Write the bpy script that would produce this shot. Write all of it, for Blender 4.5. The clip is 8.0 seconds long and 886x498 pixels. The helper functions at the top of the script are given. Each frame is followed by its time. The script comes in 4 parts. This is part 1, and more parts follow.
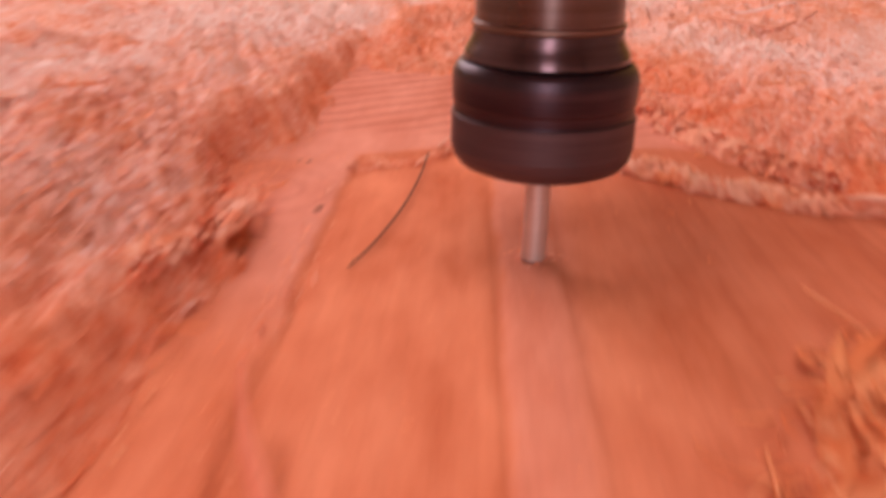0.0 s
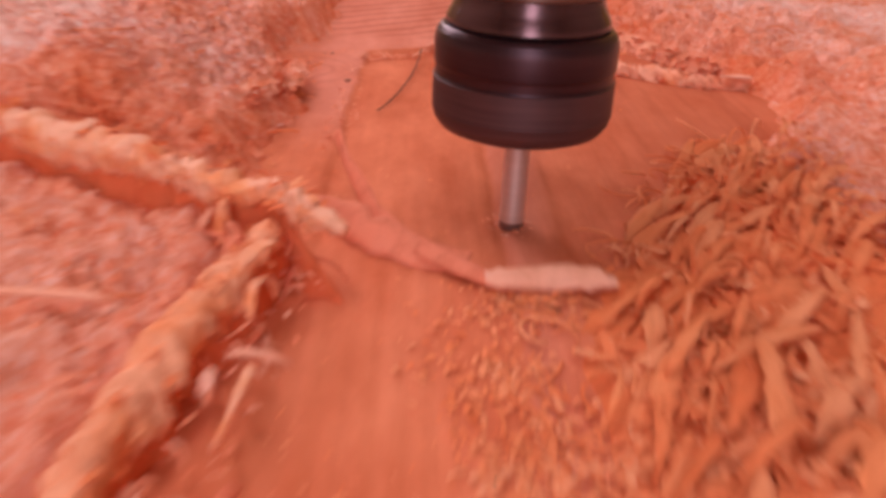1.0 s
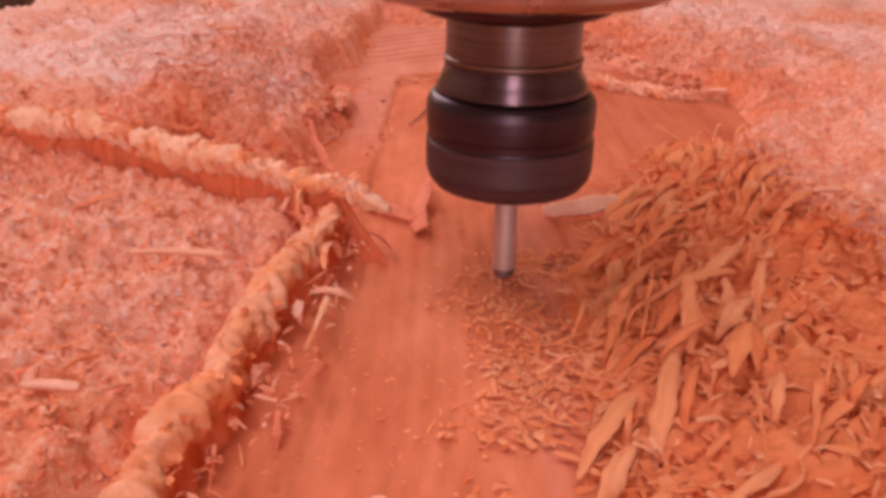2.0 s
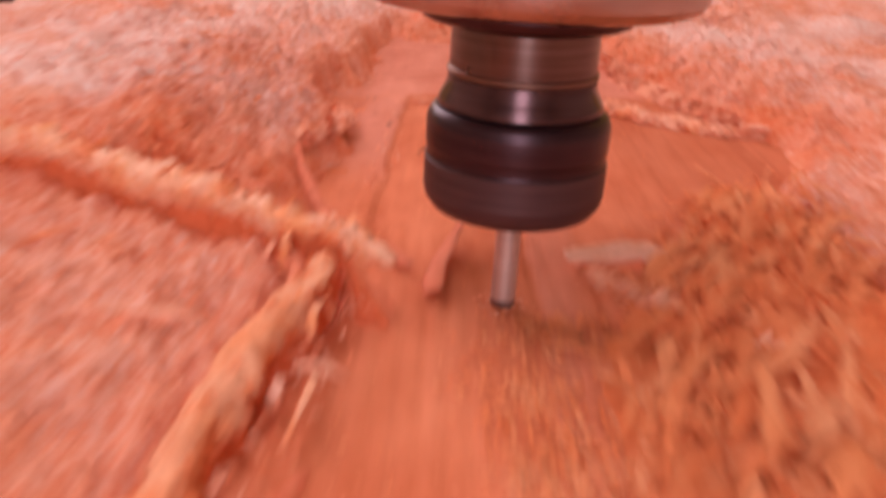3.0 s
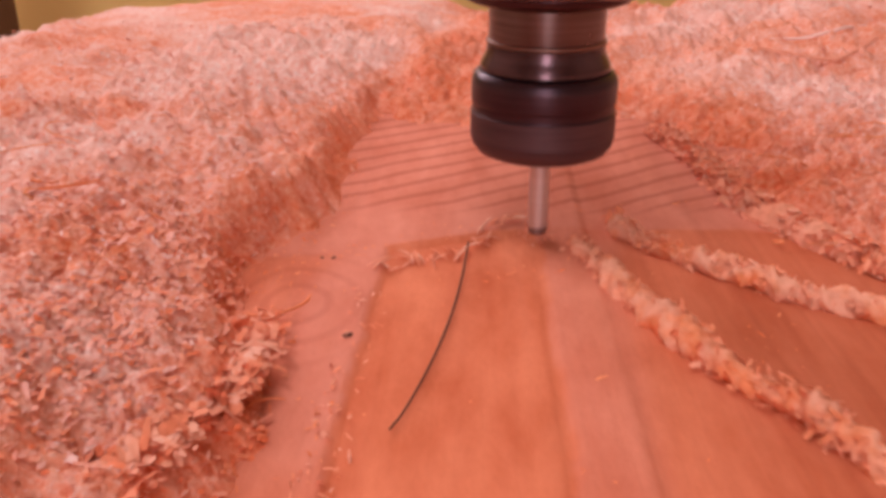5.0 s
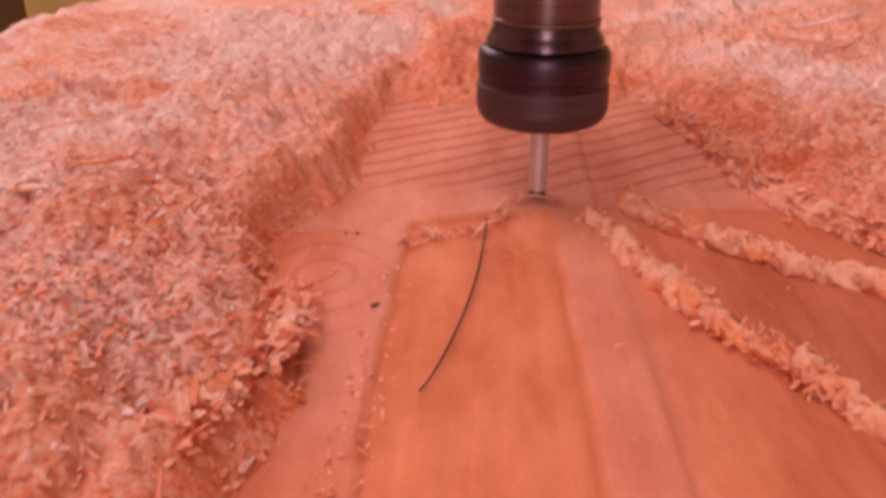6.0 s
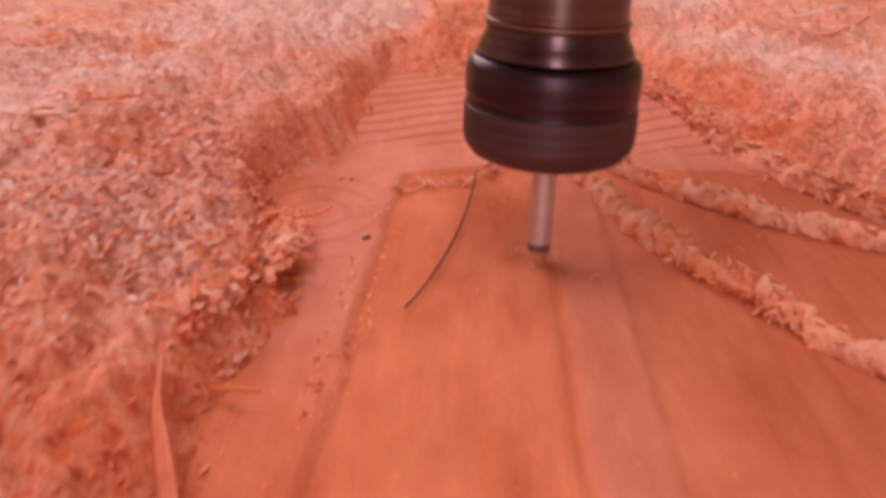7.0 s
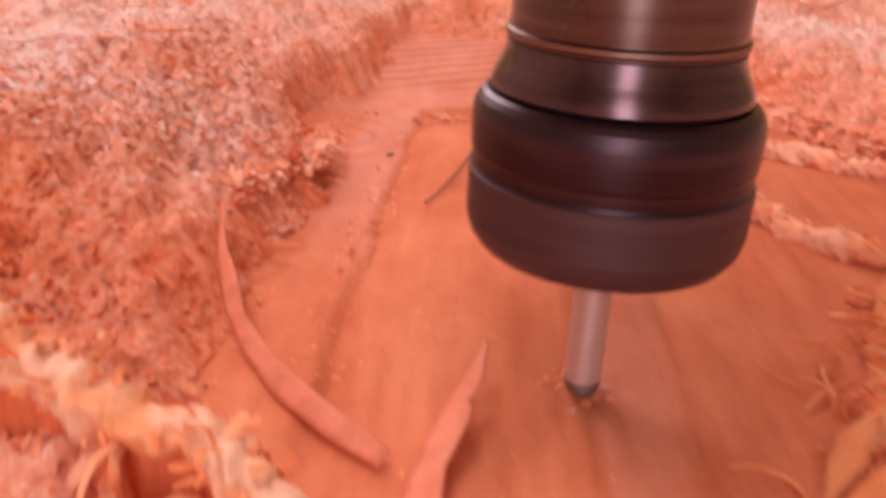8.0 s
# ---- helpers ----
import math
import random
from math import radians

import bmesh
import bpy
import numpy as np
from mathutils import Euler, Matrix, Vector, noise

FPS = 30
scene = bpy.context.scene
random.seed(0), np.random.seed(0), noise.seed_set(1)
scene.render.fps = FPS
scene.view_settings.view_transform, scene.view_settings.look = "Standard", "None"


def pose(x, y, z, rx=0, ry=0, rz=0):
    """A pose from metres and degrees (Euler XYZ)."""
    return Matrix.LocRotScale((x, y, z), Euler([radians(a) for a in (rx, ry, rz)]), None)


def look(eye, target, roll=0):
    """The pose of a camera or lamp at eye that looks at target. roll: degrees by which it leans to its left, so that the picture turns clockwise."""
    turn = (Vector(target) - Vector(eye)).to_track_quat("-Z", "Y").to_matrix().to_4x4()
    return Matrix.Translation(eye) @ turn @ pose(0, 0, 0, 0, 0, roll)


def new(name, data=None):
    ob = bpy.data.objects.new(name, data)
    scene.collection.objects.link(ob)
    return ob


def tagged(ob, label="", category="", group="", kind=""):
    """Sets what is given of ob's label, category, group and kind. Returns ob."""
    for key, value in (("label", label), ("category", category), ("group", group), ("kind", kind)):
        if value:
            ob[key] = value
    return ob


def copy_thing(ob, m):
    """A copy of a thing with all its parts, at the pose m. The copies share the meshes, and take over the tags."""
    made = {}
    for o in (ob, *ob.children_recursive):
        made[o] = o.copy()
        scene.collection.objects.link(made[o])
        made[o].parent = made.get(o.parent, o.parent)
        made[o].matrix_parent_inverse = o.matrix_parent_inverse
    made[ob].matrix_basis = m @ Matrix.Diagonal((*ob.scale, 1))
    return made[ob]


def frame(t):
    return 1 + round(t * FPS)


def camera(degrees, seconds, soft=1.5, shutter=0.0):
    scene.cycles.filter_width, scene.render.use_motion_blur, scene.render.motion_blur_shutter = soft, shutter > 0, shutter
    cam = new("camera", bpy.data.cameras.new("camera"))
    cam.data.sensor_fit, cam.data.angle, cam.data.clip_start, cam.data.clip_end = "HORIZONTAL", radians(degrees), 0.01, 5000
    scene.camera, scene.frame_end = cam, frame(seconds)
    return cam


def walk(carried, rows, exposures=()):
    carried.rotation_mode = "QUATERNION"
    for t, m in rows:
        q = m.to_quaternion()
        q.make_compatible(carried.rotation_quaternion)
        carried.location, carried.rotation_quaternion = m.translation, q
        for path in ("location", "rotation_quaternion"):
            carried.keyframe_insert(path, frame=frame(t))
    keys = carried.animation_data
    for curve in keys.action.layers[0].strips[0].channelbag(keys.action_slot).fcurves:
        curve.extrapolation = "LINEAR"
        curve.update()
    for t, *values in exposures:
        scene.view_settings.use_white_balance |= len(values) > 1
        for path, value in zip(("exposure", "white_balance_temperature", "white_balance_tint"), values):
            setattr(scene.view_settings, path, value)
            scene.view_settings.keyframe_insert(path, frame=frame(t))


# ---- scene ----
EXPOSURES = [(0.0, -0.60, 6800, 22), (1.0, -0.78, 7000, 33), (2.5, -0.68, 6900, 27), (3.1, -0.60, 6900, 26), (3.5, -0.30, 6400, 15), (4.0, 0.22, 5950, 13), (4.25, 0.08, 6100, 16),
             (4.6, -0.64, 6800, 26), (5.8, -0.74, 6900, 29), (7.0, -0.80, 7000, 30), (7.5, -0.56, 6750, 22), (8.0, -0.44, 6750, 21)]
cam = camera(55.2, 8.0, soft=3.8, shutter=1.0)
walk(cam, [
    (0.0, pose(-0.0000, -0.0000, 0.0706, 67.50, -1.08, 1.89)),
    (0.5, pose(-0.0056, -0.0524, 0.0687, 66.00, -2.31, 2.52)),
    (1.0, pose(-0.0103, -0.0908, 0.0735, 64.50, -2.49, -0.81)),
    (1.2, pose(-0.0133, -0.1126, 0.0807, 64.37, -2.16, -0.62)),
    (2.3, pose(-0.0079, -0.1444, 0.0864, 66.09, -0.70, 1.03)),
    (2.5, pose(-0.0083, -0.1455, 0.0845, 65.34, -1.75, 2.21)),
    (3.0, pose(-0.0130, -0.1084, 0.0809, 66.80, -2.96, 1.35)),
    (3.2, pose(-0.0021, -0.0712, 0.0685, 69.42, -1.92, 1.08)),
    (3.5, pose(-0.0128, -0.0270, 0.0862, 67.75, -1.17, 1.66)),
    (4.0, pose(-0.0104, 0.0166, 0.0949, 68.75, -0.49, 2.00)),
    (4.2, pose(-0.0114, 0.0264, 0.0921, 68.41, 0.05, 2.08)),
    (4.5, pose(-0.0088, 0.0374, 0.0833, 65.94, -0.13, 2.28)),
    (4.7, pose(-0.0083, 0.0397, 0.0875, 66.53, 0.03, 2.42)),
    (5.8, pose(-0.0136, 0.0318, 0.0863, 66.17, -0.20, 2.13)),
    (6.0, pose(-0.0138, 0.0302, 0.0874, 65.75, -0.24, 2.50)),
    (6.5, pose(-0.0121, 0.0245, 0.0830, 65.42, -0.87, 2.76)),
    (7.0, pose(-0.0109, 0.0146, 0.0771, 66.18, -1.91, 3.01)),
    (7.5, pose(-0.0149, -0.0020, 0.0695, 67.77, -3.17, 4.43)),
    (8.0, pose(-0.0099, -0.0157, 0.0671, 66.10, -2.62, 4.07)),
], exposures=EXPOSURES)

# ---- world and light ----
world = bpy.data.worlds.new("workshop_sky")
scene.world = world
world.use_nodes = True
_bg = world.node_tree.nodes["Background"]
_sky = world.node_tree.nodes.new("ShaderNodeTexSky")
_sky.sky_type = 'NISHITA'
_sky.sun_disc = False
_sky.sun_elevation = radians(40)
_sky.sun_rotation = radians(60)
world.node_tree.links.new(_sky.outputs[0], _bg.inputs[0])
_bg.inputs[1].default_value = 0.08


def area_lamp(name, eye, target, sx, sy, watts, colour):
    d = bpy.data.lights.new(name, 'AREA')
    d.shape, d.size, d.size_y, d.energy, d.color = 'RECTANGLE', sx, sy, watts, colour
    ob = new(name, d)
    ob.matrix_world = look(eye, target)
    return ob


area_lamp("ceiling_lamp_light", (-0.30, -0.05, 1.50), (-0.05, 0.20, 0.0), 0.60, 0.60, 12.0, (1.0, 0.96, 0.99))
area_lamp("north_window_light", (-0.80, 1.43, 0.90), (0.0, 0.20, 0.0), 1.0, 0.8, 28.0, (1.0, 0.95, 1.0))
area_lamp("south_window_light", (-0.05, -1.53, 0.44), (0.0, 0.15, 0.12), 0.40, 1.60, 21.0, (0.88, 0.94, 1.0))


# ---- materials ----
def mat(name, rough=0.6, metal=0.0):
    m = bpy.data.materials.new(name)
    m.use_nodes = True
    b = m.node_tree.nodes["Principled BSDF"]
    b.inputs["Roughness"].default_value = rough
    b.inputs["Metallic"].default_value = metal
    return m, m.node_tree, b


def node(nt, kind, **inputs):
    n = nt.nodes.new(kind)
    for k, v in inputs.items():
        n.inputs[k.replace("_", " ")].default_value = v
    return n


def ramp(nt, fac, stops):
    r = nt.nodes.new("ShaderNodeValToRGB")
    while len(r.color_ramp.elements) < len(stops):
        r.color_ramp.elements.new(0.5)
    for e, (p, c) in zip(r.color_ramp.elements, stops):
        e.position, e.color = p, (*c, 1)
    nt.links.new(fac, r.inputs[0])
    return r.outputs[0]


def coords(nt, sx, sy, sz):
    tc = nt.nodes.new("ShaderNodeTexCoord")
    mp = nt.nodes.new("ShaderNodeMapping")
    mp.inputs["Scale"].default_value = (sx, sy, sz)
    nt.links.new(tc.outputs["Object"], mp.inputs["Vector"])
    return mp.outputs[0]


def noise_tex(nt, vec, scale, detail=4.0, rough=0.6):
    n = node(nt, "ShaderNodeTexNoise", Scale=scale, Detail=detail, Roughness=rough)
    nt.links.new(vec, n.inputs["Vector"])
    return n.outputs["Fac"]


def mix_col(nt, fac, a, b, mode='MIX'):
    m = nt.nodes.new("ShaderNodeMix")
    m.data_type, m.blend_type = 'RGBA', mode
    if isinstance(fac, float):
        m.inputs[0].default_value = fac
    else:
        nt.links.new(fac, m.inputs[0])
    for sock, v in ((m.inputs[6], a), (m.inputs[7], b)):
        if isinstance(v, tuple):
            sock.default_value = (*v, 1)
        else:
            nt.links.new(v, sock)
    return m.outputs[2]


def bump(nt, b, height, strength, distance):
    n = node(nt, "ShaderNodeBump", Strength=strength, Distance=distance)
    nt.links.new(height, n.inputs["Height"])
    nt.links.new(n.outputs[0], b.inputs["Normal"])


def wood_material():
    m, nt, b = mat("carved_cedar", 0.85)
    b.inputs["Specular IOR Level"].default_value = 0.12
    grain = noise_tex(nt, coords(nt, 420, 14, 60), 1.0, 5.0, 0.65)
    broad = noise_tex(nt, coords(nt, 85, 7, 30), 1.0, 3.0, 0.5)
    cloud = noise_tex(nt, coords(nt, 60, 26, 40), 1.0, 5.0, 0.65)
    fuzz = noise_tex(nt, coords(nt, 900, 500, 900), 1.0, 2.0, 0.6)
    base = ramp(nt, broad, [(0.30, (0.626, 0.143, 0.0587)), (0.50, (0.767, 0.212, 0.0948)), (0.70, (0.864, 0.286, 0.15))])
    base = mix_col(nt, 0.6, base, ramp(nt, cloud, [(0.33, (0.562, 0.12, 0.0474)), (0.67, (0.907, 0.3, 0.16))]))
    lines = ramp(nt, grain, [(0.30, (0.66, 0.52, 0.46)), (0.50, (0.95, 0.93, 0.92)), (0.75, (1.0, 1.0, 1.0))])
    straight = nt.nodes.new("ShaderNodeAttribute")
    straight.attribute_name = "straight_grain"
    heart = nt.nodes.new("ShaderNodeAttribute")
    heart.attribute_name = "heartwood"
    base = mix_col(nt, heart.outputs["Fac"], base, ramp(nt, broad, [(0.32, (0.40, 0.080, 0.027)), (0.68, (0.54, 0.125, 0.050))]))
    col = mix_col(nt, straight.outputs["Fac"], base, mix_col(nt, 0.55, base, lines, 'MULTIPLY'))
    streak = ramp(nt, noise_tex(nt, coords(nt, 150, 4, 40), 1.0, 2.0, 0.5), [(0.36, (0.74, 0.60, 0.52)), (0.46, (1, 1, 1)), (0.62, (1, 1, 1)), (0.72, (1.06, 1.12, 1.16))])
    col = mix_col(nt, straight.outputs["Fac"], col, mix_col(nt, 0.5, col, streak, 'MULTIPLY'))
    # paler cuts across the grain
    attr = nt.nodes.new("ShaderNodeAttribute")
    attr.attribute_name = "pale_cut"
    pale = mix_col(nt, 0.8, col, ramp(nt, cloud, [(0.35, (0.68, 0.225, 0.145)), (0.65, (0.80, 0.315, 0.225))]))
    col = mix_col(nt, attr.outputs["Fac"], col, pale)
    # growth rings in the far cut, and round a knot
    for kind, attribute, scale, spin, off in (('BANDS', "far_rings", (36, 36, 36), -31, (0, 0, 0)), ('RINGS', "knot_rings", (46, 34, 40), 0, (0.049, -0.206, 0))):
        tc = nt.nodes.new("ShaderNodeTexCoord")
        ad = nt.nodes.new("ShaderNodeVectorMath")
        ad.inputs[1].default_value = off
        nt.links.new(tc.outputs["Object"], ad.inputs[0])
        mp = nt.nodes.new("ShaderNodeMapping")
        mp.inputs["Scale"].default_value = scale
        mp.inputs["Rotation"].default_value = (0, 0, radians(spin))
        nt.links.new(ad.outputs[0], mp.inputs["Vector"])
        w = node(nt, "ShaderNodeTexWave", Scale=1.0, Distortion=2.6, Detail=1.5)
        w.wave_type = kind
        w.bands_direction, w.rings_direction = 'Y', 'Z'
        w.inputs["Detail Scale"].default_value = 0.7
        nt.links.new(mp.outputs[0], w.inputs["Vector"])
        rings = ramp(nt, w.outputs["Fac"], [(0.0, (0.80, 0.68, 0.64)), (0.38, (1, 1, 1)), (1.0, (1, 1, 1))])
        at = nt.nodes.new("ShaderNodeAttribute")
        at.attribute_name = attribute
        col = mix_col(nt, at.outputs["Fac"], col, mix_col(nt, 1.0, col, rings, 'MULTIPLY'))
    nt.links.new(col, b.inputs["Base Color"])
    add = node(nt, "ShaderNodeMath")
    nt.links.new(grain, add.inputs[0])
    nt.links.new(fuzz, add.inputs[1])
    bump(nt, b, add.outputs[0], 0.35, 0.0004)
    return m


def shade_red_tint(nt, col):
    """Reddens the colour where shade on the heaps is painted in."""
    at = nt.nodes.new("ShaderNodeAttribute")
    at.attribute_name = "redder_shaded_dust"
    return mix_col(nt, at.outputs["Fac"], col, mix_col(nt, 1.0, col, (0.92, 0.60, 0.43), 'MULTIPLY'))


def dust_material():
    m, nt, b = mat("sawdust", 0.95)
    b.inputs["Specular IOR Level"].default_value = 0.1
    v = coords(nt, 1, 1, 1)
    fine = noise_tex(nt, v, 520.0, 4.0, 0.75)
    broad = noise_tex(nt, v, 42.0, 5.0, 0.65)
    c1 = ramp(nt, fine, [(0.32, (0.84, 0.22, 0.10)), (0.43, (0.91, 0.35, 0.22)), (0.56, (0.95, 0.47, 0.35)), (0.68, (0.97, 0.64, 0.55))])
    c2 = ramp(nt, broad, [(0.36, (0.94, 0.66, 0.42)), (0.56, (1, 1, 1))])
    lit_pale = nt.nodes.new("ShaderNodeAttribute")
    lit_pale.attribute_name = "lit_pale_dust"
    pale = ramp(nt, fine, [(0.34, (0.88, 0.44, 0.32)), (0.48, (0.95, 0.60, 0.50)), (0.66, (0.98, 0.80, 0.75))])
    col = mix_col(nt, lit_pale.outputs["Fac"], mix_col(nt, 0.7, c1, c2, 'MULTIPLY'), pale)
    nt.links.new(shade_red_tint(nt, col), b.inputs["Base Color"])
    bump(nt, b, fine, 0.7, 0.0014)
    return m


def shaving_material(name, stops, see=0.3, patchy=0.0, grainy=(900, 130, 900), spot=38.0):
    m, nt, b = mat(name, 0.8)
    b.inputs["Specular IOR Level"].default_value = 0.06
    geo = nt.nodes.new("ShaderNodeNewGeometry")
    info = nt.nodes.new("ShaderNodeObjectInfo")
    s = node(nt, "ShaderNodeMath")
    nt.links.new(geo.outputs["Random Per Island"], s.inputs[0])
    nt.links.new(info.outputs["Random"], s.inputs[1])
    fr = nt.nodes.new("ShaderNodeMath")
    fr.operation = 'FRACT'
    nt.links.new(s.outputs[0], fr.inputs[0])
    base = ramp(nt, fr.outputs[0], stops)
    grain = noise_tex(nt, coords(nt, *grainy), 1.0, 3.0, 0.6)
    lines = ramp(nt, grain, [(0.3, (0.82, 0.72, 0.67)), (0.55, (1, 1, 1))])
    col = mix_col(nt, 0.8, base, lines, 'MULTIPLY')
    patches = ramp(nt, noise_tex(nt, coords(nt, 1, 1, 1), spot, 3.0, 0.6), [(0.36, (1.0, 0.72, 0.50)), (0.56, (1, 1, 1))])
    col = mix_col(nt, patchy, col, patches, 'MULTIPLY')
    col = shade_red_tint(nt, col)
    nt.links.new(col, b.inputs["Base Color"])
    bump(nt, b, grain, 0.4, 0.0003)
    tr = nt.nodes.new("ShaderNodeBsdfTranslucent")
    # light that passes through thin wood comes out redder
    nt.links.new(mix_col(nt, 1.0, col, (1.0, 0.72, 0.60), 'MULTIPLY'), tr.inputs["Color"])
    mx = node(nt, "ShaderNodeMixShader", Fac=see)
    nt.links.new(b.outputs[0], mx.inputs[1])
    nt.links.new(tr.outputs[0], mx.inputs[2])
    nt.links.new(mx.outputs[0], nt.nodes["Material Output"].inputs["Surface"])
    return m


def steel_material(name, c0, c1, rough, metal=1.0, scale=(30, 30, 900)):
    m, nt, b = mat(name, rough, metal)
    n = noise_tex(nt, coords(nt, *scale), 1.0, 3.0, 0.6)
    nt.links.new(ramp(nt, n, [(0.3, c0), (0.7, c1)]), b.inputs["Base Color"])
    smudge = noise_tex(nt, coords(nt, 90, 90, 60), 1.0, 3.0, 0.6)
    r = node(nt, "ShaderNodeMapRange", To_Min=rough * 0.75, To_Max=min(1.0, rough * 1.35))
    nt.links.new(smudge, r.inputs["Value"])
    nt.links.new(r.outputs[0], b.inputs["Roughness"])
    bump(nt, b, n, 0.05, 0.0002)
    return m


def painted_material(name, c0, c1, rough, scale):
    m, nt, b = mat(name, rough)
    n = noise_tex(nt, coords(nt, 1, 1, 1), scale, 5.0, 0.6)
    nt.links.new(ramp(nt, n, [(0.3, c0), (0.7, c1)]), b.inputs["Base Color"])
    bump(nt, b, n, 0.2, 0.002)
    return m


WOOD = wood_material()
DUST = dust_material()
FLAKE = shaving_material("sawdust_flake", [(0.0, (0.86, 0.23, 0.105)), (0.30, (0.91, 0.33, 0.18)), (0.80, (0.94, 0.43, 0.28)), (0.96, (0.95, 0.50, 0.36)), (1.0, (0.96, 0.60, 0.48))], 0.04, 0.4)
# paler than FLAKE: on the heaps it puts the daylight into the colour
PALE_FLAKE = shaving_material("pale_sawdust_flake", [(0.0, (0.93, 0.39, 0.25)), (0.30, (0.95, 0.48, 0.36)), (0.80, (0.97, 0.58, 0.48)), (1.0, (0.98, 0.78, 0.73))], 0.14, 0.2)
LIP = shaving_material("torn_wood", [(0.0, (0.95, 0.41, 0.23)), (1.0, (0.97, 0.52, 0.35))], 0.0, 1.0, (420, 420, 420), 130.0)
ROOT_SHADED = shaving_material("shaded_wood_root", [(0.0, (0.80, 0.20, 0.09)), (1.0, (0.86, 0.25, 0.12))], 0.0, 0.6, (420, 420, 120))
CHIP = shaving_material("fresh_chip", [(0.0, (0.90, 0.29, 0.15)), (0.5, (0.95, 0.41, 0.26)), (1.0, (0.97, 0.56, 0.42))], 0.05, 0.3, (300, 300, 300))
SHAVING = shaving_material("wood_shaving_skin", [(0.0, (0.89, 0.27, 0.115)), (0.5, (0.94, 0.345, 0.16)), (1.0, (0.97, 0.45, 0.25))], 0.06, 0.5, (60, 700, 700))
STRIP = shaving_material("peeled_wood", [(0.0, (0.87, 0.26, 0.15)), (1.0, (0.91, 0.32, 0.20))], 0.08, 0.3, (260, 260, 260))
PALE = shaving_material("pale_splinter", [(0.0, (0.94, 0.45, 0.31)), (1.0, (0.96, 0.54, 0.41))], 0.0, 0.4, (240, 260, 300))
NUT = steel_material("blackened_steel", (0.046, 0.022, 0.029), (0.074, 0.038, 0.046), 0.34, 0.8)
SKIRT = steel_material("worn_black_steel", (0.078, 0.042, 0.048), (0.115, 0.066, 0.072), 0.48, 0.6)
CONE = steel_material("polished_dark_steel", (0.105, 0.050, 0.054), (0.145, 0.078, 0.086), 0.23, 0.9)
NECK = steel_material("dull_steel", (0.12, 0.072, 0.064), (0.19, 0.120, 0.110), 0.27)
RING = steel_material("bright_ring_steel", (0.20, 0.12, 0.10), (0.27, 0.17, 0.14), 0.40)
SILVER = steel_material("brushed_steel", (0.40, 0.29, 0.265), (0.54, 0.41, 0.38), 0.27, 1.0, (40, 40, 160))
BIT = steel_material("cutter_steel", (0.60, 0.50, 0.47), (0.70, 0.60, 0.57), 0.50, 0.75)
BIT_TIP = steel_material("worn_cutter_steel", (0.22, 0.15, 0.14), (0.34, 0.25, 0.24), 0.5, 0.8)
HAIR = painted_material("dark_bristle", (0.018, 0.006, 0.004), (0.03, 0.010, 0.006), 0.9, 900)
SPECK = painted_material("burnt_speck_wood", (0.07, 0.022, 0.012), (0.14, 0.045, 0.024), 0.8, 900)
YELLOW = painted_material("yellow_wall_paint", (0.96, 0.60, 0.20), (0.98, 0.66, 0.24), 0.7, 6)
BROWN = painted_material("brown_stained_wood", (0.09, 0.03, 0.018), (0.15, 0.05, 0.03), 0.5, 12)
PLASTER = painted_material("warm_plaster", (0.64, 0.50, 0.38), (0.72, 0.58, 0.46), 0.9, 5)
BENCH = painted_material("bench_board", (0.36, 0.20, 0.10), (0.48, 0.28, 0.15), 0.7, 14)
CONCRETE = painted_material("workshop_floor", (0.22, 0.19, 0.17), (0.32, 0.28, 0.25), 0.85, 4)


# ---- mesh helpers ----
def mesh_object(name, verts, faces, materials, parent=None, smooth=True, mat_index=None):
    me = bpy.data.meshes.new(name)
    me.from_pydata(verts, [], faces)
    for m in materials:
        me.materials.append(m)
    if mat_index is not None:
        me.polygons.foreach_set("material_index", mat_index)
    me.polygons.foreach_set("use_smooth", [smooth] * len(me.polygons))
    me.update()
    ob = new(name, me)
    ob.parent = parent
    return ob


def part(name, bm, material, parent, label=""):
    me = bpy.data.meshes.new(name)
    bm.to_mesh(me)
    bm.free()
    me.materials.append(material)
    ob = new(name, me)
    ob.parent = parent
    return tagged(ob, label)


def box_bm(x0, x1, y0, y1, z0, z1, bevel=0.0):
    bm = bmesh.new()
    bmesh.ops.create_cube(bm, size=1.0, matrix=Matrix.Translation(((x0 + x1) / 2, (y0 + y1) / 2, (z0 + z1) / 2)) @ Matrix.Diagonal((x1 - x0, y1 - y0, z1 - z0, 1)))
    if bevel:
        bmesh.ops.bevel(bm, geom=bm.edges[:], offset=bevel, segments=2, affect='EDGES')
    return bm


def structure(name, bm, material, label):
    return tagged(part(name, bm, material, None), label, kind="structure")


def lathe_bm(profile, seg=96):
    """A turned solid from (radius, z) pairs."""
    bm = bmesh.new()
    rings = []
    for r, z in profile:
        if r <= 1e-6:
            rings.append([bm.verts.new((0, 0, z))])
        else:
            rings.append([bm.verts.new((r * math.cos(2 * math.pi * i / seg), r * math.sin(2 * math.pi * i / seg), z)) for i in range(seg)])
    for a, b in zip(rings, rings[1:]):
        for i in range(seg):
            j = (i + 1) % seg
            if len(a) == 1 and len(b) > 1:
                bm.faces.new((a[0], b[j], b[i]))
            elif len(b) == 1 and len(a) > 1:
                bm.faces.new((a[i], a[j], b[0]))
            elif len(a) > 1:
                bm.faces.new((a[i], a[j], b[j], b[i]))
    for f in bm.faces:
        f.smooth = True
    bm.normal_update()
    for e in bm.edges:
        if len(e.link_faces) == 2 and e.calc_face_angle(0.0) > radians(14):
            e.smooth = False
    return bm


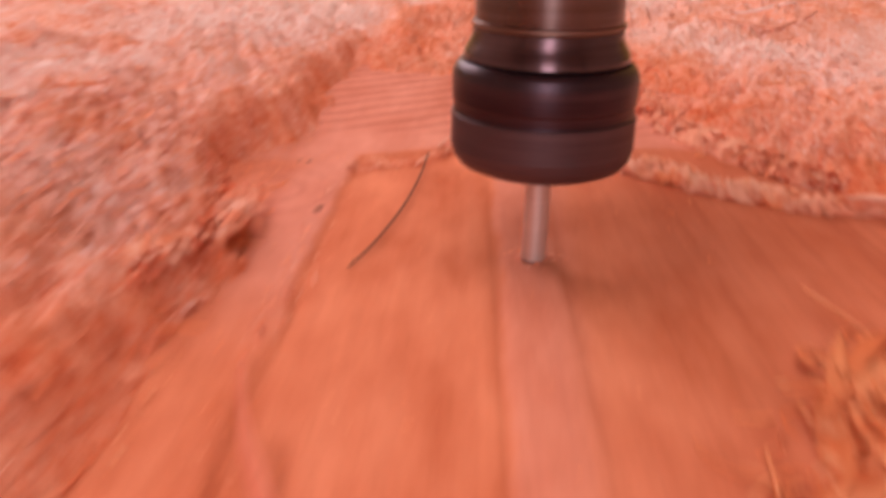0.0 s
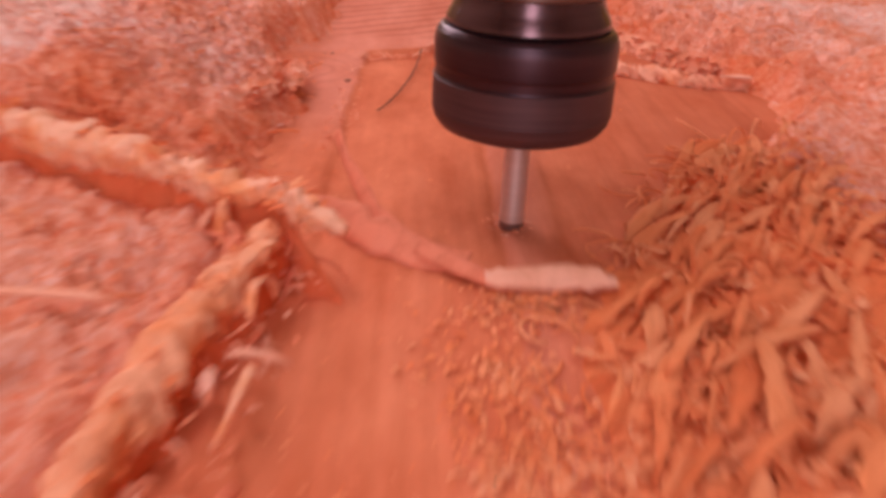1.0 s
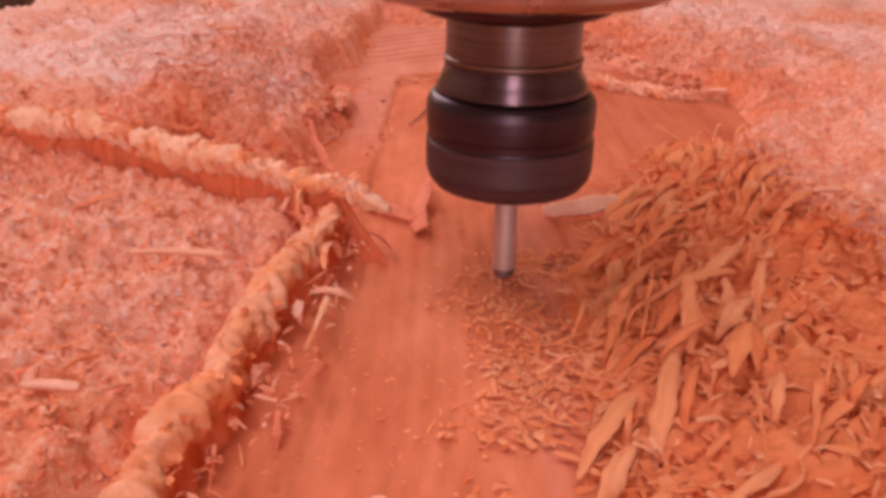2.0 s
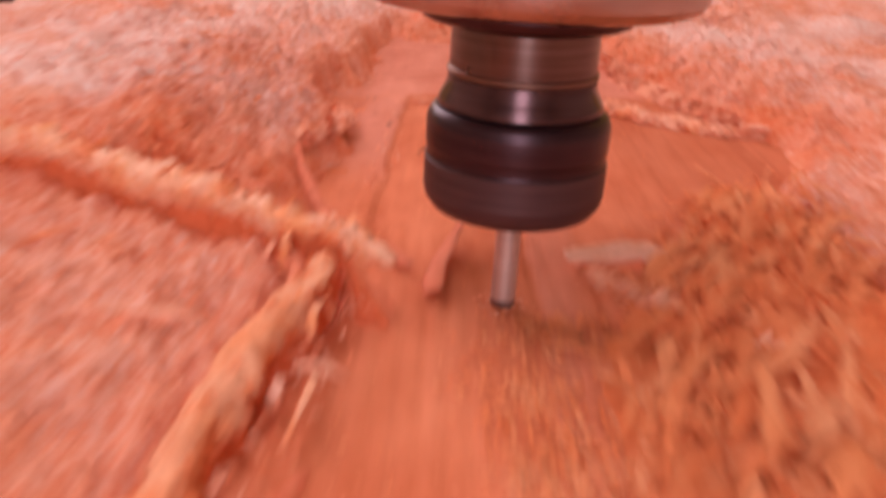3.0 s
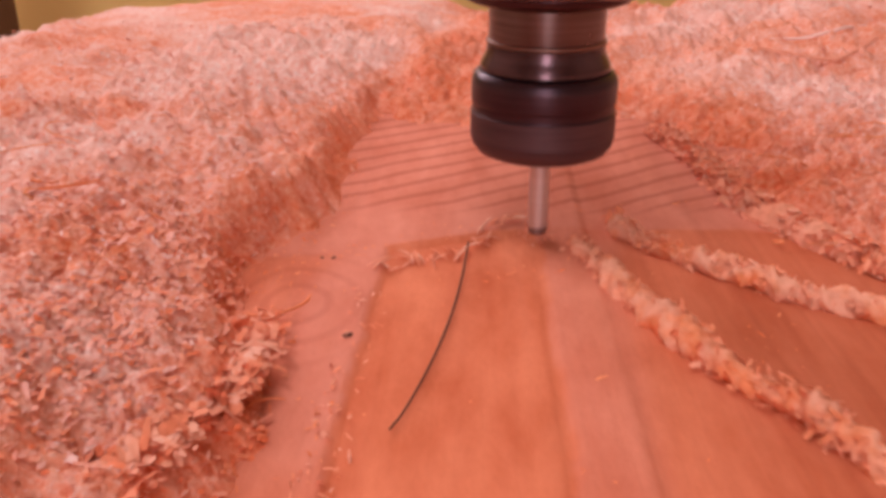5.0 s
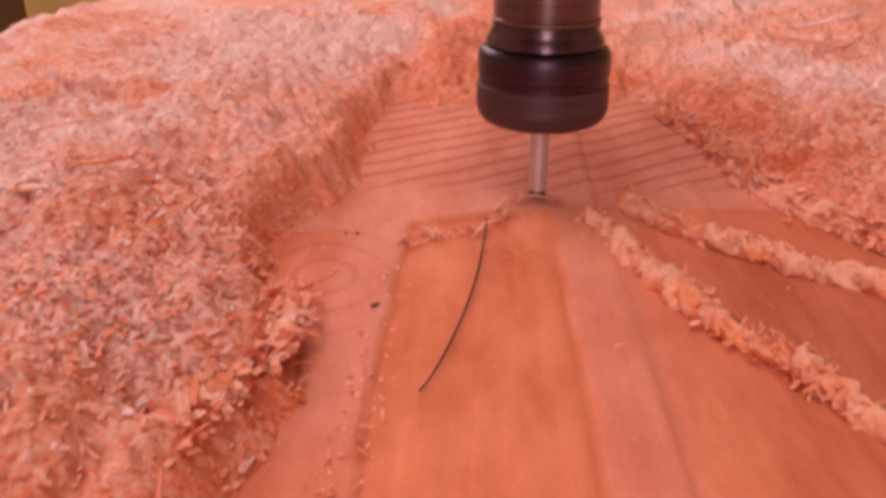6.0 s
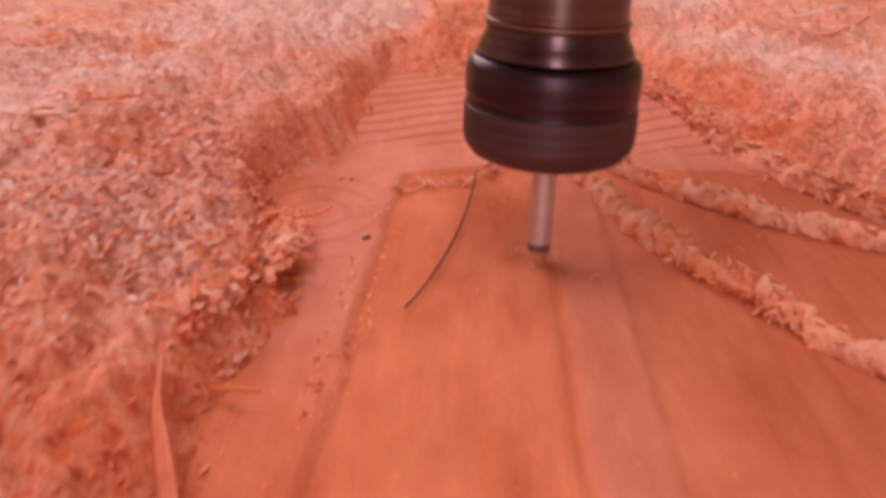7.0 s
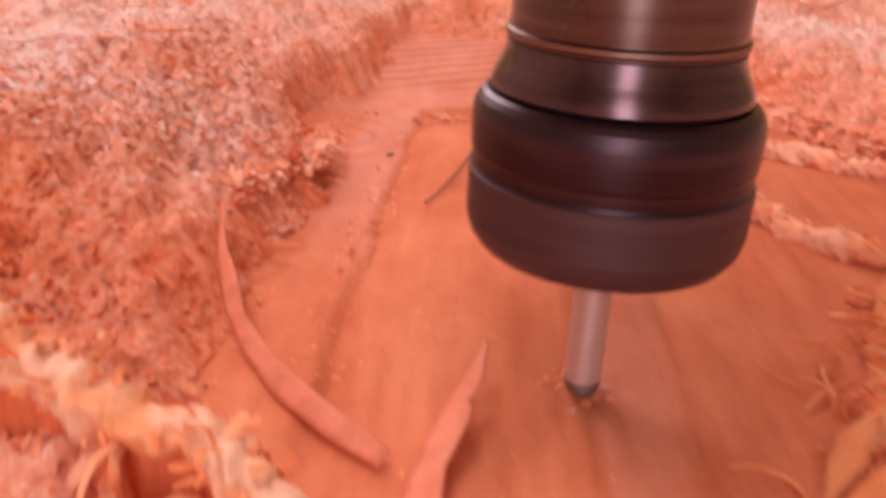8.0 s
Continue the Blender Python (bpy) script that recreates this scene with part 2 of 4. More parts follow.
_lattice = np.random.default_rng(11).random((8, 256, 256))


def vnoise(x, y, size, k=0):
    """Smooth noise from 0 to 1 with lumps of that size in metres."""
    u, v = np.asarray(x) / size + 57.3 * (k + 1), np.asarray(y) / size + 31.7 * (k + 1)
    i, j = np.floor(u).astype(int), np.floor(v).astype(int)
    a, b = u - i, v - j
    a, b = a * a * (3 - 2 * a), b * b * (3 - 2 * b)
    g = _lattice[k % 8]
    q = lambda di, dj: g[(i + di) % 256, (j + dj) % 256]
    return (q(0, 0) * (1 - a) + q(1, 0) * a) * (1 - b) + (q(0, 1) * (1 - a) + q(1, 1) * a) * b


def step(v, a, b):
    s = np.clip((np.asarray(v) - a) / (b - a), 0, 1)
    return s * s * (3 - 2 * s)


# ---- the carved panel ----
# left and right edges of the heaps along y
LEFT_Y = (-0.45, -0.06, -0.03, 0.0, 0.03, 0.05, 0.072, 0.080, 0.095, 0.108, 0.120, 0.135, 0.155, 0.18, 0.20, 0.222, 0.245, 0.262, 0.31, 0.36, 0.45, 0.62)
LEFT_X = (-0.056, -0.052, -0.048, -0.044, -0.042, -0.041, -0.050, -0.049, -0.050, -0.052, -0.051, -0.049, -0.047, -0.048, -0.056, -0.063, -0.056, -0.048, -0.050, -0.043, -0.020, 0.02)
RIGHT_Y = (-0.45, -0.05, 0.0, 0.05, 0.10, 0.15, 0.185, 0.205, 0.225, 0.240, 0.262, 0.285, 0.320, 0.347, 0.360, 0.38, 0.45, 0.62)
RIGHT_X = (0.024, 0.025, 0.028, 0.042, 0.068, 0.092, 0.105, 0.097, 0.0885, 0.079, 0.069, 0.066, 0.063, 0.052, 0.038, 0.020, -0.015, -0.02)


def heap_height(x, y):
    x, y = np.asarray(x, float), np.asarray(y, float)
    wob = 0.005 * (vnoise(x, y, 0.018, 1) - 0.5) + 0.004 * (vnoise(x, y, 0.006, 2) - 0.5)
    dl = np.interp(y, LEFT_Y, LEFT_X) - x + wob
    dr = x - np.interp(y, RIGHT_Y, RIGHT_X) + wob
    far = step(y, 0.08, 0.13)
    left = (0.010 + 0.003 * far) * step(dl, -0.002, 0.011) + (0.007 * far + 0.002) * step(dl, 0.008, 0.045)
    left = left * (1 - 0.40 * np.exp(-((y - 0.084) / 0.011) ** 2) * (1 - step(dl, 0.015, 0.05)))
    right = (0.003 + 0.003 * step(y, 0.08, 0.14)) * step(dr, -0.002, 0.014) + 0.006 * step(dr, 0.01, 0.06)
    inside = np.maximum(dl, dr)
    h = np.where(dl > dr, left, right)
    end = step(y, 0.30, 0.42)
    h = np.maximum(h, 0.016 * end - 0.001)
    inside = np.maximum(inside, (y - 0.33) * 0.4)
    smooth = 1 - 0.75 * step(y, 0.43, 0.50) * (1 - step(x, -0.03, 0.03))
    lumps = smooth * (0.008 * (vnoise(x, y, 0.028, 3) - 0.5) + 0.0065 * (vnoise(x, y, 0.012, 4) - 0.5) + 0.0044 * (vnoise(x, y, 0.0044, 5) - 0.5) + 0.0022 * (vnoise(x, y, 0.0026, 6) - 0.5) + 0.0026 * (vnoise(x, y, 0.0015, 7) - 0.5))
    h = h + lumps * step(inside, 0.0, 0.012) - 0.006 * (1 - step(inside, -0.012, 0.001))
    # the heap falls away at the panel's outer edges
    h = h + 0.019 * step(x, 0.04, 0.22) * step(y, 0.34, 0.56)
    edge = step(x, -0.275, -0.21) * step(y, -0.48, -0.44) * (1 - step(y + 0.45 * np.maximum(0, -x - 0.11), 0.57, 0.635))
    return h * edge - 0.012 * (1 - edge)


def redder_shaded_dust(x, y):
    """Redder dust: shade painted along the recess and in the dip before the lip."""
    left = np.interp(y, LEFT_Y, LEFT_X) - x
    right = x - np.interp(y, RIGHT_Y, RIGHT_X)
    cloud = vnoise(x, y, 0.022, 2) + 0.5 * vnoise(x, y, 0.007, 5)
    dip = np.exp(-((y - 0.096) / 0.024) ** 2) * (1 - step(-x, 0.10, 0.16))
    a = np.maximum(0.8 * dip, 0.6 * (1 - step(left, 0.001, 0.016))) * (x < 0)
    # orange band on the right heap
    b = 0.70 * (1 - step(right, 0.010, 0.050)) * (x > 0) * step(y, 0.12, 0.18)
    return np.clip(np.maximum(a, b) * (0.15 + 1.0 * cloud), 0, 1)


def lit_pale_dust(x, y):
    """Drifts of paler lilac away from the recess; they paint daylight into the dust."""
    left = np.interp(y, LEFT_Y, LEFT_X) - x
    right = x - np.interp(y, RIGHT_Y, RIGHT_X)
    out = np.where(x < 0, step(left, 0.006, 0.035) * step(y, 0.115, 0.15), step(right, 0.030, 0.080))
    return np.clip(out * np.where(x < 0, 1.0, 0.5) * (2.2 * vnoise(x, y, 0.035, 4) + 0.8 * vnoise(x, y, 0.010, 1) - 0.85), 0, 0.85)


def floor_height(x, y):
    x, y = np.asarray(x, float), np.asarray(y, float)
    w = 0.0022 * (vnoise(x, y, 0.012, 6) - 0.5) + 0.0010 * (vnoise(x, y, 0.004, 7) - 0.5)
    far_edge = 0.252 + 0.45 * np.clip(x + 0.005, -0.05, 0) + w
    patch = step(x, -0.0323 + w, -0.0318 + w) * (1 - step(y, far_edge, far_edge + 0.0007)) * (1 - step(x, -0.004, 0.028))
    z = -0.0013 * patch - 0.0009 * np.exp(-((x - 0.0072 + 0.5 * w) / 0.0009) ** 2) * step(y, 0.02, 0.08) * (1 - step(y, 0.20, 0.24))
    # flat cuts to the right, each with its own tilt
    z += 0.0008 * step(x, 0.007, 0.020) - 0.0010 * step(x, 0.0200, 0.0212) + 0.0012 * step(x, 0.024, 0.05)
    # the curved far cut
    z += 0.0045 * step(y - 0.10 * x, 0.262, 0.36) + 0.0012 * step(x, -0.04, -0.07)
    # passes of the cutter
    near = 1 - step(y, 0.06, 0.12)
    z += (0.00012 + 0.00006 * near * (1 - step(x, 0.004, 0.02))) * np.sin((x + 0.04 * (y - 0.02) ** 2 * 20 + 0.002 * vnoise(x, y, 0.05, 1)) * 2 * math.pi / 0.0042) * (0.25 + 0.75 * near)
    z += 0.0010 * near * (vnoise(x, y, 0.014, 2) - 0.5) * step(x, 0.0, 0.02)
    z += 0.00025 * (vnoise(x, y * 0.15, 0.0022, 3) - 0.5)
    return z


def sheet(name, xs, ys, fn, base, materials):
    X, Y = np.meshgrid(xs, ys)
    Z = fn(X, Y)
    nx, ny = len(xs), len(ys)
    v = np.stack([X.ravel(), Y.ravel(), Z.ravel()], 1)
    i = np.arange(nx * ny).reshape(ny, nx)
    f = np.stack([i[:-1, :-1].ravel(), i[:-1, 1:].ravel(), i[1:, 1:].ravel(), i[1:, :-1].ravel()], 1)
    rim = np.concatenate([i[0, :], i[1:, -1], i[-1, -2::-1], i[-2:0:-1, 0]])
    low = v[rim].copy()
    low[:, 2] = base
    k = len(v) + np.arange(len(rim))
    skirt = np.stack([rim, k, np.roll(k, -1), np.roll(rim, -1)], 1)
    verts = np.concatenate([v, low])
    faces = [list(q) for q in np.concatenate([f, skirt]).tolist()] + [k[::-1].tolist()]
    return mesh_object(name, verts.tolist(), faces, materials), X, Y


xs = np.concatenate([np.arange(-0.245, -0.085, 0.008), np.arange(-0.085, 0.12, 0.0011), np.arange(0.12, 0.46, 0.008)])
ys = np.concatenate([np.arange(-0.47, -0.12, 0.01), np.arange(-0.12, 0.37, 0.0014), np.arange(0.37, 0.62, 0.01)])
panel, PX, PY = sheet("carved_panel", xs, ys, floor_height, -0.035, [WOOD])
tagged(panel, "reddish cedar panel with a freshly carved smooth recess", "carved panel")
_w = 0.0022 * (vnoise(PX, PY, 0.012, 6) - 0.5) + 0.0010 * (vnoise(PX, PY, 0.004, 7) - 0.5)
_far = step(PY - 0.45 * np.clip(PX + 0.005, -0.05, 0) - _w, 0.2525, 0.2550)
_left = step(-PX + _w, 0.0318, 0.0328) * step(PY, 0.11, 0.17) * (1 - 0.6 * step(-PX + 4 * _w, 0.042, 0.054))
_right = step(PX + 1.2 * _w, 0.0066, 0.0084) * (1 - 0.85 * step(PX - 0.06 * (PY - 0.1), 0.015, 0.023))
_knot = np.exp(-(((PX + 0.049) / 0.016) ** 2 + ((PY - 0.206) / 0.030) ** 2) ** 2) * (1 - step(PX, -0.034, -0.030))
for _name, _value in (("pale_cut", np.maximum(np.maximum(_far, _left), 0.65 * _right)), ("straight_grain", 0.20 + 0.32 * step(PX, 0.004, 0.012)), ("heartwood", 0.42 * step(PX - 0.02 * vnoise(PX, PY * 0.3, 0.02, 2), 0.026, 0.040) * step(PY, 0.10, 0.16)), ("far_rings", _far * step(PY, 0.262, 0.275)), ("knot_rings", 0.55 * _knot)):
    _a = panel.data.attributes.new(_name, 'FLOAT', 'POINT')
    _vals = np.zeros(len(panel.data.vertices))
    _vals[:PX.size] = _value.ravel()
    _a.data.foreach_set("value", _vals)


# ---- flakes and heaps ----
def flake_cloud(pos, nrm_tilt, length, width, seed, stand=0.0):
    """Bent little chips, six corners each, at the given places."""
    rng = np.random.default_rng(seed)
    n = len(pos)
    yaw, tilt, roll = rng.random(n) * 2 * math.pi, rng.normal(0, nrm_tilt, n) + stand, rng.normal(0, nrm_tilt * 0.8, n)
    L, W = length * np.exp(rng.normal(0, 0.45, n)), width * np.exp(rng.normal(0, 0.4, n))
    bend, twist = rng.normal(0.14, 0.16, n), rng.normal(0, 0.3, n)
    out = np.empty((n, 6, 3))
    for k, (u, taper) in enumerate(((-0.5, 0.7), (0.0, 1.0), (0.5, 0.55))):
        for s, sgn in enumerate((-1, 1)):
            lx, ly = u * L, sgn * 0.5 * W * taper
            lz = -bend * L * (2 * u) ** 2 * 0.5 + twist * u * ly
            y1, z1 = ly * np.cos(roll) - lz * np.sin(roll), ly * np.sin(roll) + lz * np.cos(roll)
            x2, z2 = lx * np.cos(tilt) - z1 * np.sin(tilt), lx * np.sin(tilt) + z1 * np.cos(tilt)
            out[:, 2 * k + s, 0] = pos[:, 0] + x2 * np.cos(yaw) - y1 * np.sin(yaw)
            out[:, 2 * k + s, 1] = pos[:, 1] + x2 * np.sin(yaw) + y1 * np.cos(yaw)
            out[:, 2 * k + s, 2] = pos[:, 2] + z2
    v = out.reshape(-1, 3)
    i = np.arange(n)[:, None] * 6
    f = np.concatenate([i + np.array([[0, 2, 3, 1]]), i + np.array([[2, 4, 5, 3]])])
    return v, f


def heap(name, x0, x1, label, seed, spread):
    fine = np.arange(max(x0, -0.14), min(x1, 0.16) + 1e-6, 0.0009)
    xs = np.unique(np.round(np.concatenate([[x0], np.arange(x0, fine[0], 0.005), fine, np.arange(fine[-1], x1, 0.005), [x1]]), 5))
    ys = np.concatenate([np.arange(-0.46, -0.13, 0.01), np.arange(-0.13, 0.10, 0.0011), np.arange(0.10, 0.36, 0.0009), np.arange(0.36, 0.64, 0.0025)])
    ob, X, Y = sheet(name, xs, ys, heap_height, -0.03, [DUST])
    base = ob.data
    verts = np.empty(len(base.vertices) * 3)
    base.vertices.foreach_get("co", verts)
    verts = verts.reshape(-1, 3)
    faces = [list(p.vertices) for p in base.polygons]
    nb = len(faces)
    rng = np.random.default_rng(seed)
    clouds = []
    skins = []
    for (xa, xb, ya, yb, n, L, W, skin) in spread:
        p = np.stack([rng.uniform(xa, xb, n), rng.uniform(ya, yb, n)], 1)
        h = heap_height(p[:, 0], p[:, 1])
        g = floor_height(p[:, 0], p[:, 1])
        thin = vnoise(p[:, 0], p[:, 1], 0.03, 6)
        keep = (h > g - 0.0003) & (h > -0.003) & (rng.random(n) < (0.04 + 0.20 * thin) * (1.15 if skin == 1 else 1.0) * (1 - 0.85 * step(p[:, 1], 0.43, 0.5) * (1 - step(p[:, 0], -0.03, 0.03))))
        p, h = p[keep], h[keep]
        pos = np.stack([p[:, 0], p[:, 1], h + rng.random(len(p)) * 0.0007], 1)
        clouds.append(flake_cloud(pos, 0.30, 0.78 * L, 0.70 * W, seed + len(clouds) + 1))
        skins += [skin] * len(clouds[-1][1])
    fl = []
    for v, f in clouds:
        fl += (f + len(verts)).tolist()
        verts = np.concatenate([verts, v])
    ob.data = bpy.data.meshes.new(name)
    me = ob.data
    me.from_pydata(verts.tolist(), [], faces + fl)
    me.materials.append(DUST)
    me.materials.append(FLAKE)
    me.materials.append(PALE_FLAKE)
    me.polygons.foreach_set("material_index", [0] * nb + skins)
    me.polygons.foreach_set("use_smooth", [True] * nb + [False] * len(fl))
    at = me.attributes.new("redder_shaded_dust", 'FLOAT', 'POINT')
    at.data.foreach_set("value", redder_shaded_dust(verts[:, 0], verts[:, 1]))
    at = me.attributes.new("lit_pale_dust", 'FLOAT', 'POINT')
    at.data.foreach_set("value", lit_pale_dust(verts[:, 0], verts[:, 1]))
    me.update()
    bpy.data.meshes.remove(base)
    return tagged(ob, label, "sawdust", kind="stuff")


# skin 2, the paler flake, paints the brighter outer and far parts
heap("sawdust_heap", -0.27, -0.004, "deep heap of fluffy pinkish sawdust along the carved recess", 21, [
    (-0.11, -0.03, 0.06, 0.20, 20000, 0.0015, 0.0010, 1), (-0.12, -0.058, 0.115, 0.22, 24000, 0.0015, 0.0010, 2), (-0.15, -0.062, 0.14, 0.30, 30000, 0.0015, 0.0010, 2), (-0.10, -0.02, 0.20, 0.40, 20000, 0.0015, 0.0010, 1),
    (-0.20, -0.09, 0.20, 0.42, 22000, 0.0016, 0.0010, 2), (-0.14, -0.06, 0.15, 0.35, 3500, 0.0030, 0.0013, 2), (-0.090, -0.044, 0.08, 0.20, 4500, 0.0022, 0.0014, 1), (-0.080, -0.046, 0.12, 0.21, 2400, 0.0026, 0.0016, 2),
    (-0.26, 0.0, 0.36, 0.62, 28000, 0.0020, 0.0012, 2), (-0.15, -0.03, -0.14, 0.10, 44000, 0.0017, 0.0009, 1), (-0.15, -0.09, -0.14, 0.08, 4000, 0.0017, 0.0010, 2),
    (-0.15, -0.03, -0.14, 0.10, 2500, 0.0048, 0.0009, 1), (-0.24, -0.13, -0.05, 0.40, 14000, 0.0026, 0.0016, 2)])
heap("sawdust_heap", -0.004, 0.46, "low heap of pale lilac-pink sawdust beside the recess", 41, [
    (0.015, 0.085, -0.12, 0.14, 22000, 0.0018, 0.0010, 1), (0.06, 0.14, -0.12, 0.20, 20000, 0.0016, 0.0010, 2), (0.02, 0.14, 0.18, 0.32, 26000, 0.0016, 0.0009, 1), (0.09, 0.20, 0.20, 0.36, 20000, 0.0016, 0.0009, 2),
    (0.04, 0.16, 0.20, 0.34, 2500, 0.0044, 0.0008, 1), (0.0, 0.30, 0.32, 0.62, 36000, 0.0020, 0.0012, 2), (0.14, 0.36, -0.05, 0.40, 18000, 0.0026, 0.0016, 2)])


def floor_litter():
    """Crumbs strewn over the carved floor."""
    rng = np.random.default_rng(5)
    x, y = rng.uniform(-0.08, 0.06, 7500), rng.uniform(-0.1, 0.30, 7500)
    dens = 0.004 + 0.8 * (x < -0.045) + 0.06 * (1 - step(y, 0.0, 0.09)) * step(x, -0.02, 0.02) + 0.25 * step(vnoise(x, y, 0.02, 4), 0.72, 0.88)
    dens = np.maximum(dens, 0.8 * np.exp(-((x + 0.036) / 0.004) ** 2) * (y > 0.09) * (y < 0.17))
    dens = np.maximum(dens, 0.9 * np.exp(-((y - 0.256 - 0.4 * np.minimum(x, 0)) / 0.006) ** 2) * (x < 0.01))
    k = rng.random(len(x)) < dens
    x, y = x[k], y[k]
    v, f = flake_cloud(np.stack([x, y, floor_height(x, y) + 0.0003], 1), 0.25, 0.0009, 0.0004, 6)
    # clumps of pink crumbs that the cutter leaves beside the drift
    n = 3600
    x, y = rng.normal(0.009, 0.0075, n), rng.uniform(-0.12, 0.050, n)
    k = rng.random(n) < np.clip(2.4 * vnoise(x, y, 0.009, 3) - 0.85, 0, 1)
    x, y = x[k], y[k]
    v2, f2 = flake_cloud(np.stack([x, y, floor_height(x, y) + 0.0002 + 0.0010 * vnoise(x, y, 0.006, 2)], 1), 0.22, 0.0015, 0.0008, 16)
    f = np.concatenate([f, f2 + len(v)])
    v = np.concatenate([v, v2])
    ob = mesh_object("sawdust_litter", v.tolist(), f.tolist(), [SHAVING], smooth=False)
    return tagged(ob, "loose sawdust crumbs strewn on the carved wood", "sawdust", kind="stuff")


floor_litter()


# ---- ridges of torn fibre and chips ----
def resample(line, n):
    p = np.array(line, float)
    d = np.concatenate([[0], np.cumsum(np.linalg.norm(np.diff(p, axis=0), axis=1))])
    s = np.linspace(0, d[-1], n)
    return np.stack([np.interp(s, d, p[:, k]) for k in range(p.shape[1])], 1)


def ridge(name, line, half, high, label, seed, flakes, L=0.0035, W=0.0018, base=True):
    """A rough roll of chips along a line of (x, y, z)."""
    rng = np.random.default_rng(seed)
    p = resample(line, max(12, int(np.linalg.norm(np.diff(np.array(line), axis=0), axis=1).sum() / 0.0012)))
    t = np.gradient(p, axis=0)
    t[:, 2] = 0
    t /= np.linalg.norm(t, axis=1)[:, None]
    s = np.stack([-t[:, 1], t[:, 0]], 1)
    n, m = len(p), 9
    verts, faces = [], []
    if base:
        for i in range(n):
            fade = min(1.0, (i + 1) / 6, (n - i) / 6) * (0.35 + 0.9 * float(vnoise(i * 0.0012, seed * 0.1, 0.011, 5)))
            for j in range(m):
                a = math.pi * j / (m - 1)
                r = 1 + 0.45 * (vnoise(i * 0.0012, j * 0.0006, 0.0035, seed % 8) - 0.5) + 0.14 * (vnoise(i * 0.0012, j * 0.0004, 0.0014, 3) - 0.5)
                verts.append((p[i, 0] + s[i, 0] * math.cos(a) * half * r * fade, p[i, 1] + s[i, 1] * math.cos(a) * half * r * fade, p[i, 2] + (high * math.sin(a) * r) * fade - 0.0006))
        for i in range(n - 1):
            for j in range(m - 1):
                k = i * m + j
                faces.append((k, k + 1, k + m + 1, k + m))
    k = rng.integers(0, n, flakes)
    k = k[rng.random(flakes) < 0.25 + 0.9 * vnoise(k * 0.0012, np.full(flakes, seed * 0.1), 0.011, 5)]
    flakes = len(k)
    a = rng.random(flakes) * math.pi
    rr = 0.85 + 0.3 * rng.random(flakes)
    pos = np.stack([p[k, 0] + s[k, 0] * np.cos(a) * half * rr + rng.normal(0, 0.0006, flakes), p[k, 1] + s[k, 1] * np.cos(a) * half * rr + rng.normal(0, 0.0006, flakes), p[k, 2] + high * np.sin(a) * rr], 1)
    v, f = flake_cloud(pos, 0.5, L, W, seed + 3)
    faces += (f + len(verts)).tolist()
    verts = verts + v.tolist()
    ob = mesh_object(name, verts, faces, [CHIP], smooth=False)
    return tagged(ob, label, "wood chips", kind="stuff")


def on_floor(pts, up=0.0):
    return [(x, y, float(floor_height(x, y)) + up) for x, y in pts]


NEW_RIDGE = [(0.0165, 0.249), (0.0235, 0.226), (0.0316, 0.2005), (0.039, 0.181), (0.0478, 0.165), (0.056, 0.150), (0.068, 0.138)]
ridge("chip_ridge", on_floor([(0.056, 0.335), (0.065, 0.305), (0.068, 0.280), (0.072, 0.262), (0.082, 0.242), (0.092, 0.224), (0.108, 0.208)]), 0.005, 0.0045, "low crumbly edge of chips before the heap", 65, 1500, 0.0026, 0.0014)
ridge("torn_fringe", on_floor([(-0.0335, 0.112), (-0.034, 0.140), (-0.0335, 0.165), (-0.0335, 0.19), (-0.0335, 0.215)], 0.0003), 0.0030, 0.0003, "fuzzy pinkish fibre along the cut's side", 73, 160, 0.0013, 0.0005, base=False)
ridge("chip_ridge", [(-0.0535, 0.192, 0.004), (-0.0515, 0.180, 0.005), (-0.0530, 0.165, 0.006), (-0.0575, 0.148, 0.008), (-0.0600, 0.130, 0.009)], 0.0055, 0.0026, "clump of larger pale chips along the heap's edge", 75, 560, 0.0026, 0.0014)
ridge("torn_fringe", [(-0.0330, 0.046, 0.001), (-0.0345, 0.030, 0.001), (-0.0370, 0.010, 0.001), (-0.0390, -0.015, 0.001), (-0.042, -0.05, 0.001)], 0.0050, 0.0045, "pink fuzzy clumps of fibre at the foot of the lip", 81, 300, 0.0022, 0.0007, base=False)

